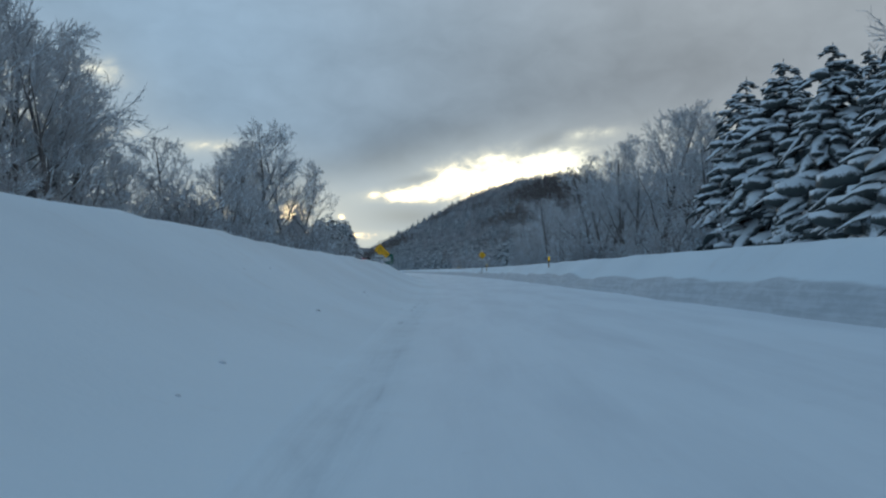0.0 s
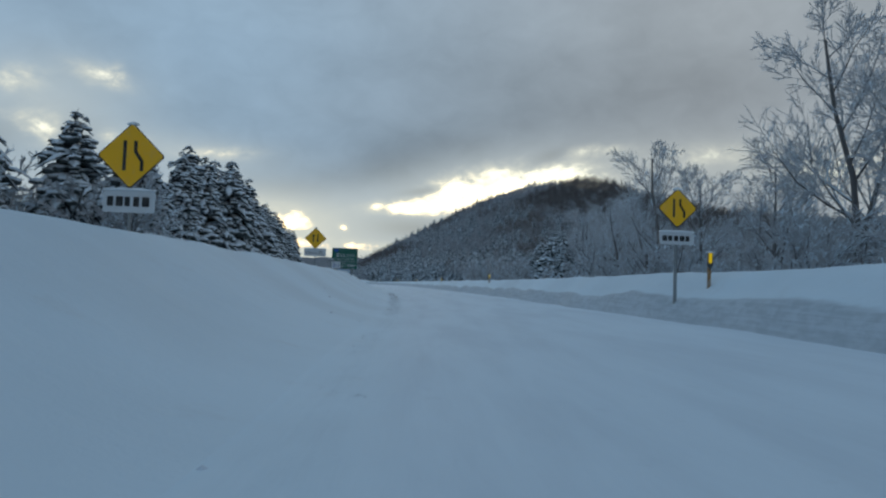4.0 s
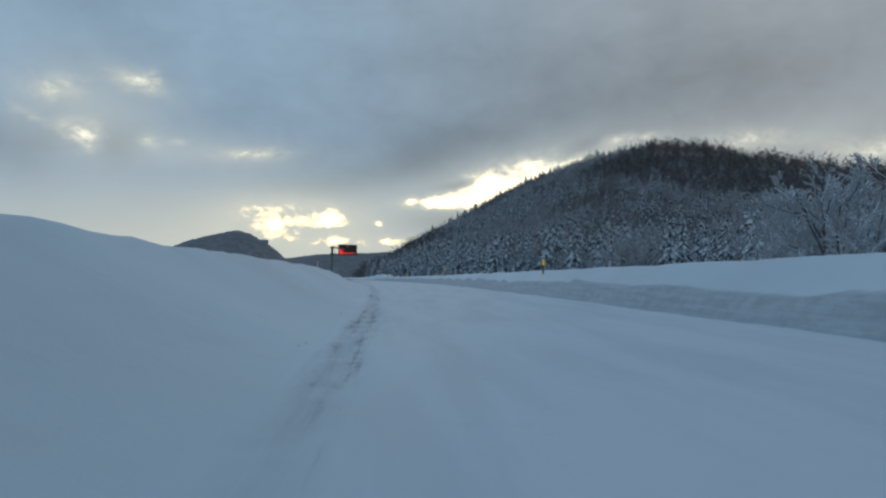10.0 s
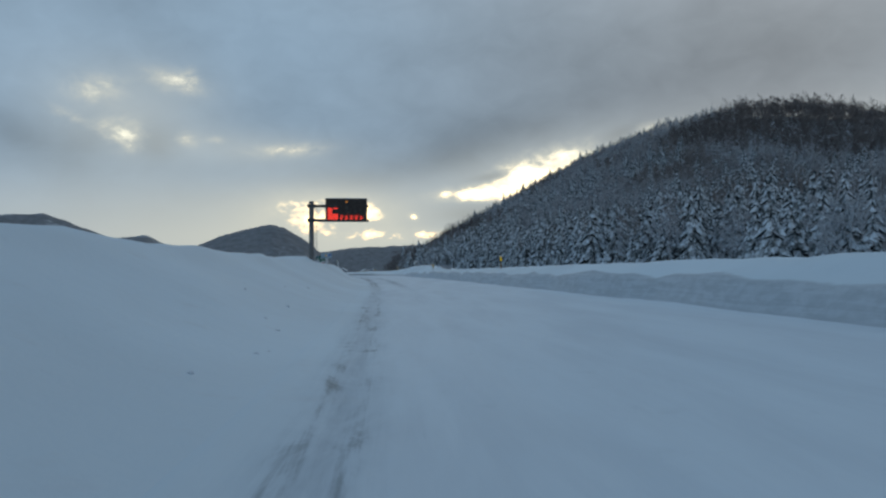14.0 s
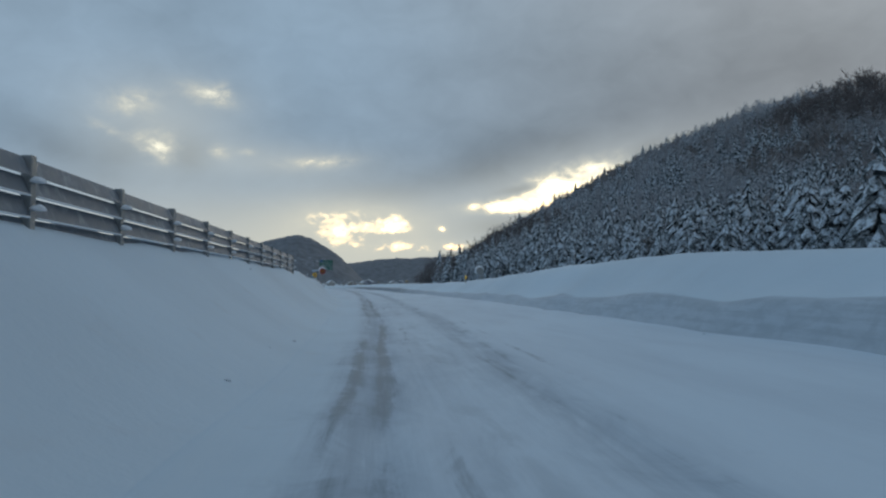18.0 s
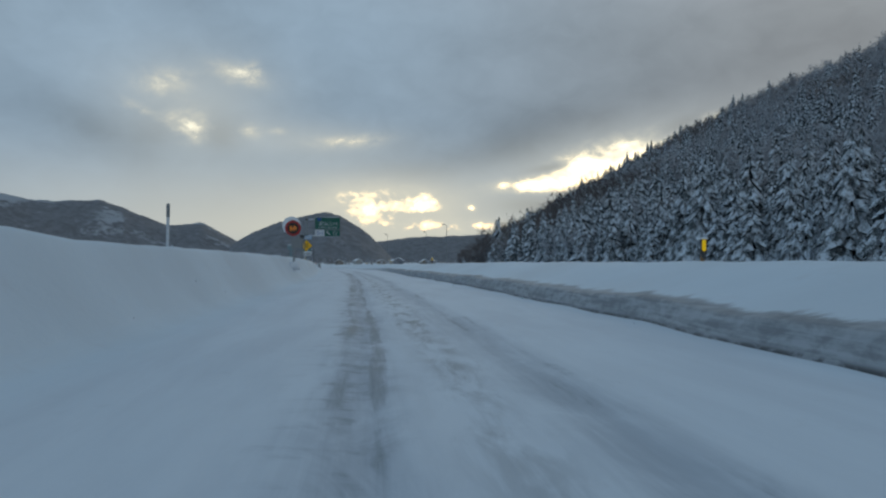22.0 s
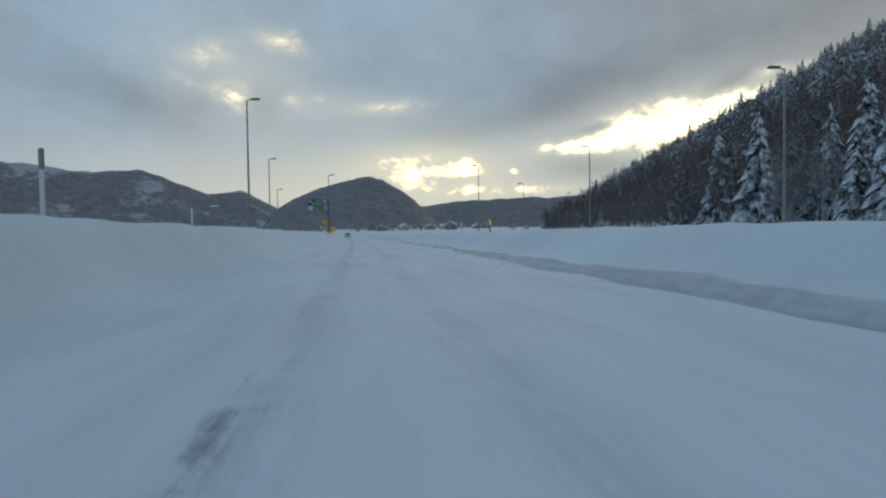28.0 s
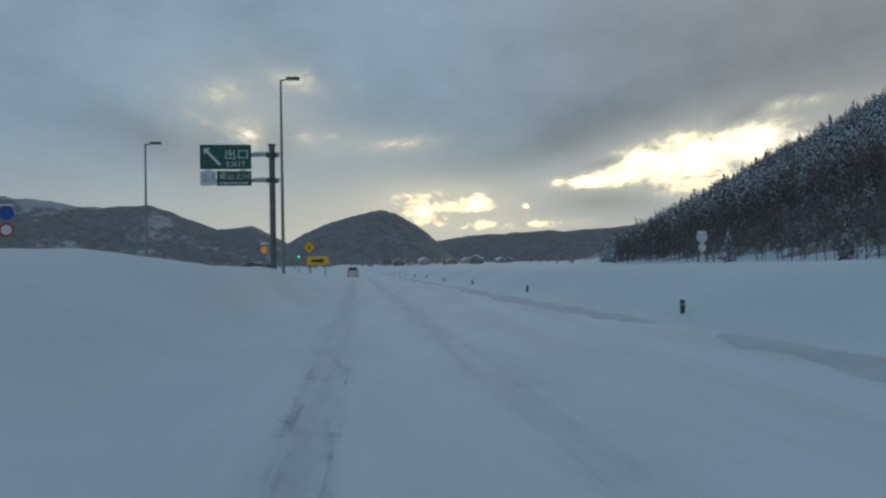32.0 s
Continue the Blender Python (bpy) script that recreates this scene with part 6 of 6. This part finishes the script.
def parked_car(s, d):
    """Small white hatchback seen from behind."""
    root, g = thing("car", s, d, "small white hatchback seen from behind on the snowy road", "car", z=float(road_skin(s, d)) - 0.02)

    def loft(rows, name, mat):
        bm = bmesh.new()
        rings = [[bm.verts.new((x * w, y, z)) for x, z in ((-1, lo), (-1, (lo + hi) / 2), (-tw, hi), (tw, hi), (1, (lo + hi) / 2), (1, lo))] for y, w, lo, hi, tw in rows]
        for a, b in zip(rings, rings[1:]):
            for i in range(6):
                bm.faces.new((a[i], b[i], b[(i + 1) % 6], a[(i + 1) % 6]))
        bm.faces.new(rings[0][::-1]), bm.faces.new(rings[-1])
        bmesh.ops.recalc_face_normals(bm, faces=bm.faces)
        return part(name, bm, mat, root)

    white, dark = painted("car_white", (0.62, 0.64, 0.66), 0.3, 0, 0.25), painted("car_glass", (0.02, 0.024, 0.028), 0.12, 0, 0.05)
    rear, tyre = painted("car_rear_light", (0.30, 0.01, 0.01), 0.25, 0, 0.05), painted("tyre_rubber", (0.02, 0.02, 0.02), 0.8, 0, 0.3)
    loft([(-1.78, 0.74, 0.30, 0.86, 0.70), (-1.70, 0.80, 0.24, 0.95, 0.76), (0.6, 0.82, 0.24, 0.95, 0.78), (1.6, 0.78, 0.26, 0.84, 0.70), (1.85, 0.66, 0.32, 0.66, 0.60)], "body", white)
    loft([(-1.66, 0.74, 0.94, 1.30, 0.62), (-1.30, 0.76, 0.94, 1.52, 0.58), (0.1, 0.76, 0.94, 1.54, 0.60), (0.9, 0.72, 0.92, 0.98, 0.66)], "cabin", white)
    part("rear_window", prism(bmesh.new(), rounded(-0.58, 0.58, 1.02, 1.40, 0.06), -1.70, -1.64), dark, root, "dark rear window")
    part("bumper", box(bmesh.new(), -0.78, 0.78, -1.88, -1.66, 0.30, 0.52, 0.05), white, root)
    for x in (-0.70, 0.70):
        part("rear_light", box(bmesh.new(), x - 0.07, x + 0.07, -1.84, -1.66, 0.70, 1.00, 0.03), rear, root, "red rear light")
        for y in (-1.15, 1.2):
            wheel = part("wheel", rod(bmesh.new(), (x - 0.08, y, 0.29), (x + 0.08, y, 0.29), 0.29, k=20), tyre, root)
            part("rim", rod(bmesh.new(), (x + 0.085 * (1 if x > 0 else -1), y, 0.29), (x + 0.095 * (1 if x > 0 else -1), y, 0.29), 0.17, k=14), M_STEEL, wheel)
    part("plate", prism(bmesh.new(), rounded(-0.17, 0.17, 0.62, 0.78, 0.01), -1.80, -1.77), M_WHITE, root)
    part("snow_on_roof", snow_lump(bmesh.new(), -0.52, 0.52, -1.25, 0.15, 1.50, 0.07, 3), M_LUMP, root)


warning_sign(96.8, -6.75, 3.96, 0.79, "narrow", "", "yellow lane-narrowing warning sign with a frosted plate", 1.20, 2.88, 0.52, 40)
warning_sign(134.0, -6.75, 4.25, 0.80, "two_way", "1km先", "yellow two-way traffic warning sign with a distance plate", 1.60, 3.20, 0.55, 43)
warning_sign(98.4, 6.9, 3.42, 0.54, "narrow", "", "yellow lane-narrowing warning sign standing in the median snow", 0.92, 2.62, 0.32, 46)
small_panel_sign(153, -7.0, 3.3, 0.62, 0.26, "small grey kilometre marker on a thin post")
small_panel_sign(54, -7.4, 3.2, 0.40, 0.2, "small grey marker plate on a thin post")
small_panel_sign(247, -7.6, 3.4, 0.62, 0.26, "small grey kilometre marker on a thin post")
small_panel_sign(638, -7.0, 2.6, 0.42, 0.2, "small grey marker plate in the snowbank")
green_sign()
exit_board()
exit_gantry()
message_sign()
picture_sign()
snow_fence()
median_screen()
speed_sign(513.2, -4.63, True, "lit fifty speed limit sign with a snow hood")
speed_sign(477.5, 18.6, False, "back of a snow-hooded speed limit sign across the median", 3.14)
camera_mast()
for s, d, top in ((198.5, -7.0, 3.3), (296, -7.2, 3.45), (430, -6.2, 3.2), (487, -7.0, 3.3), (594, -7.0, 3.5), (619, -7.2, 3.2), (640, -8.5, 3.0)):
    snow_pole(s, d, top)
mark = None
for s, tip in ((50.5, 2.3), (97.5, 2.25), (142.6, 2.2), (190.6, 2.1), (235.6, 2.1), (281.5, 2.15), (329.2, 2.05), (371.5, 1.92), (424.4, 1.85), (475, 1.8), (529.7, 1.85), (582, 1.85), (643, 1.87)):
    made = arrow_marker(mark, s, 7.4, tip)
    mark = mark or made
    if made is not mark:
        made.matrix_basis = place(s, 7.4, tip - 0.02 - (2.3 - float(ground_z(50.5, 7.4))))
lamp = None
for s, d, turn, top in ((668.5, -9.6, 0, None), (716, -12.8, 0, 12.85), (758.6, -15.4, 0, 10.75), (748, -4.55, 0, 12.9), (729, 21.9, 180, 12.9), (648, 28.5, 180, None), (695.6, 30.8, 180, 12.3), (739, 32.5, 180, 10.4)):
    made = street_lamp(lamp, s, d, turn, top)
    lamp = lamp or made
stake = None
for k in range(2, 14):
    made = delineator(stake, 667.2 + 11.9 * k, 5.55)
    stake = stake or made
gore_lights()
round_signs()
parked_car(812, -0.4)


def opposite_sign():
    """The back of a snow-plastered round sign across the median."""
    root, g = thing("sign_back", 746.8, 21.6, "snow-plastered back of a round sign across the median", "road sign")
    post(root, 0, 0, -0.6, 2.9 - g, 0.05, M_WHITE)
    for cz, rad in ((2.85 - g, 0.36), (2.2 - g, 0.26)):
        plate(root, [(rad * math.cos(a * math.pi / 12), cz + rad * math.sin(a * math.pi / 12)) for a in range(24)], -0.06, 0.03, M_WHITE, "disc", "frosted grey disc")
    cap(root, -0.3, 0.3, -0.1, 0.06, 3.12 - g, 0.12, 5)


def far_house(k, s, d, w, tone):
    root, g = thing("farmhouse", s, d, "small distant house with a thick snowy roof", "house", "valley houses", turn=25 * math.sin(k * 2.1))
    wall = painted("house_wall_%s" % "abc"[k % 3], tone, 0.8, 0, 0.2)
    h, dp = 3.2 + (k % 3), w * 0.7
    part("wall", prism(bmesh.new(), [(-w / 2, -0.5), (w / 2, -0.5), (w / 2, h), (0, h + w * 0.28), (-w / 2, h)], -dp / 2, dp / 2), wall, root)
    part("roof", prism(bmesh.new(), [(-w * 0.56, h - 0.1), (0, h + w * 0.28 + 0.1), (w * 0.56, h - 0.1), (w * 0.56, h + 0.5), (0, h + w * 0.28 + 0.75), (-w * 0.56, h + 0.5)], -dp * 0.56, dp * 0.56), M_LUMP, root, "roof under thick snow")
    for x in (-w * 0.25, w * 0.25):
        part("window", box(bmesh.new(), x - 0.6, x + 0.6, -dp / 2 - 0.05, -dp / 2 + 0.05, 1.2, 2.4, 0.03), M_BLACK, root)


def valley():
    """Shrubs by the exit lane, houses and rows of trees on the valley floor."""
    r = random.Random(15)
    bush_mat = snowy("reddish_brush", rgba(0.17, 0.10, 0.075), rgba(0.08, 0.05, 0.045), 0.05)
    kind = tree_kind("red_brush", *bare_tree(91, 3.6, (8, 6, 3), 1.15, stems=5, clear=0.1, fine=0.022), (M_BARK, bush_mat), "reddish-brown leafless brush above the snow", "shrub", "exit lane brush", "crown")
    used = []
    for s, d, size in ((841, -15.6, 0.8), (845, -17.5, 0.9), (849, -15.8, 0.75), (856, -21.5, 1.2), (866, -20, 0.9), (876, -23, 1.2), (888, -22, 1.1), (902, -25, 1.2), (838, -22, 0.8)):
        plant(kind, s, d, size, r.uniform(0, 360), used)
    for k in range(9):
        far_house(k, 1330 + 70 * k + r.uniform(-20, 20), 62 + 26 * k + r.uniform(-30, 30), r.uniform(8, 13), ((0.30, 0.26, 0.22), (0.45, 0.44, 0.42), (0.20, 0.21, 0.24))[k % 3])
    rr = np.random.RandomState(6)
    trees = [low_bare(95, 9.0), low_bare(96, 7.0), low_fir(97, 8.0)]
    spots = []
    for k in range(420):
        s = rr.uniform(1180, 2300)
        d = rr.uniform(-150, 330) if k % 3 else rr.uniform(-40, 60)
        if -14 < d < 14:
            continue
        q = world(s, d, float(ground_z(s, d)) - 0.3)
        spots.append((*q, rr.uniform(0, 6.28), rr.uniform(0.5, 1.1), rr.randint(3)))
    scatter("valley_trees", trees, spots, [M_HILLTWIG], "rows of small dark trees across the valley floor", "trees")


opposite_sign()
snow_pole(703.7, 7.8, 2.6, "pale snow pole standing in the median snowbank")
valley()


def lump(seed, size):
    """A rough low stone-like clod."""
    r = np.random.RandomState(seed)
    bm = bmesh.new()
    bmesh.ops.create_icosphere(bm, subdivisions=1, radius=1.0)
    V = np.array([v.co[:] for v in bm.verts]) * r.uniform(0.7, 1.25, (len(bm.verts), 1)) * np.array([1.0, 1.2, 0.7]) * size
    F = np.array([[v.index for v in f.verts] for f in bm.faces])
    bm.free()
    return V, F


def clods():
    """Bits of ploughed snow that rolled down the banks, and one dark lump of ice on the road."""
    r = np.random.RandomState(77)
    kinds = [lump(k, 1.0) for k in range(5)]
    spots = []
    for k in range(240):
        s = r.uniform(5, 700)
        left = k % 6 > 0
        fl, fr = float(foot_left(s)), float(foot_right_d(s))
        d = fl - abs(r.normal(0, 1.4)) - 0.2 if left else fr - abs(r.normal(0, 0.35)) + 0.1
        z = float(ground_z(s, d)) if left else float(road_skin(s, d)) + 0.04
        spots.append((*world(s, d, z), r.uniform(0, 6.28), r.uniform(0.02, 0.055), r.randint(5)))
    ob = scatter("snow_clods", kinds, spots, [M_SNOWBIT], "scattered clods of ploughed snow along the banks", "snow clods")
    # rows of dark lumps added to draw the shaded cracks in the bank
    spots = []
    for s in (598, 601, 640, 644, 652, 657, 662, 666, 671, 673, 679, 684, 688, 695):
        s = s + r.uniform(-0.6, 0.6)
        d = float(foot_right(s)) + r.uniform(0.4, 1.0)
        for q in range(9):
            a, b = s + 0.13 * q, d + r.normal(0, 0.03)
            spots.append((*world(a, b, float(ground_z(a, b)) - 0.02), r.uniform(0, 6.28), r.uniform(0.035, 0.075), r.randint(5)))
    scatter("dark_crack_lumps", kinds, spots, [M_CRACKDARK], "short rows of dark lumps standing in for shaded cracks in the bank", "snow clods")
    v, f = lump(9, 0.06)
    ob = link_mesh("ice_lump", v, f, [M_DARKICE])
    ob.matrix_basis = place(185.9, 0.57, float(road_skin(185.9, 0.57)) + 0.02)
    tagged(ob, "small dark lump of ice lying on the packed snow", "ice lump")


clods()
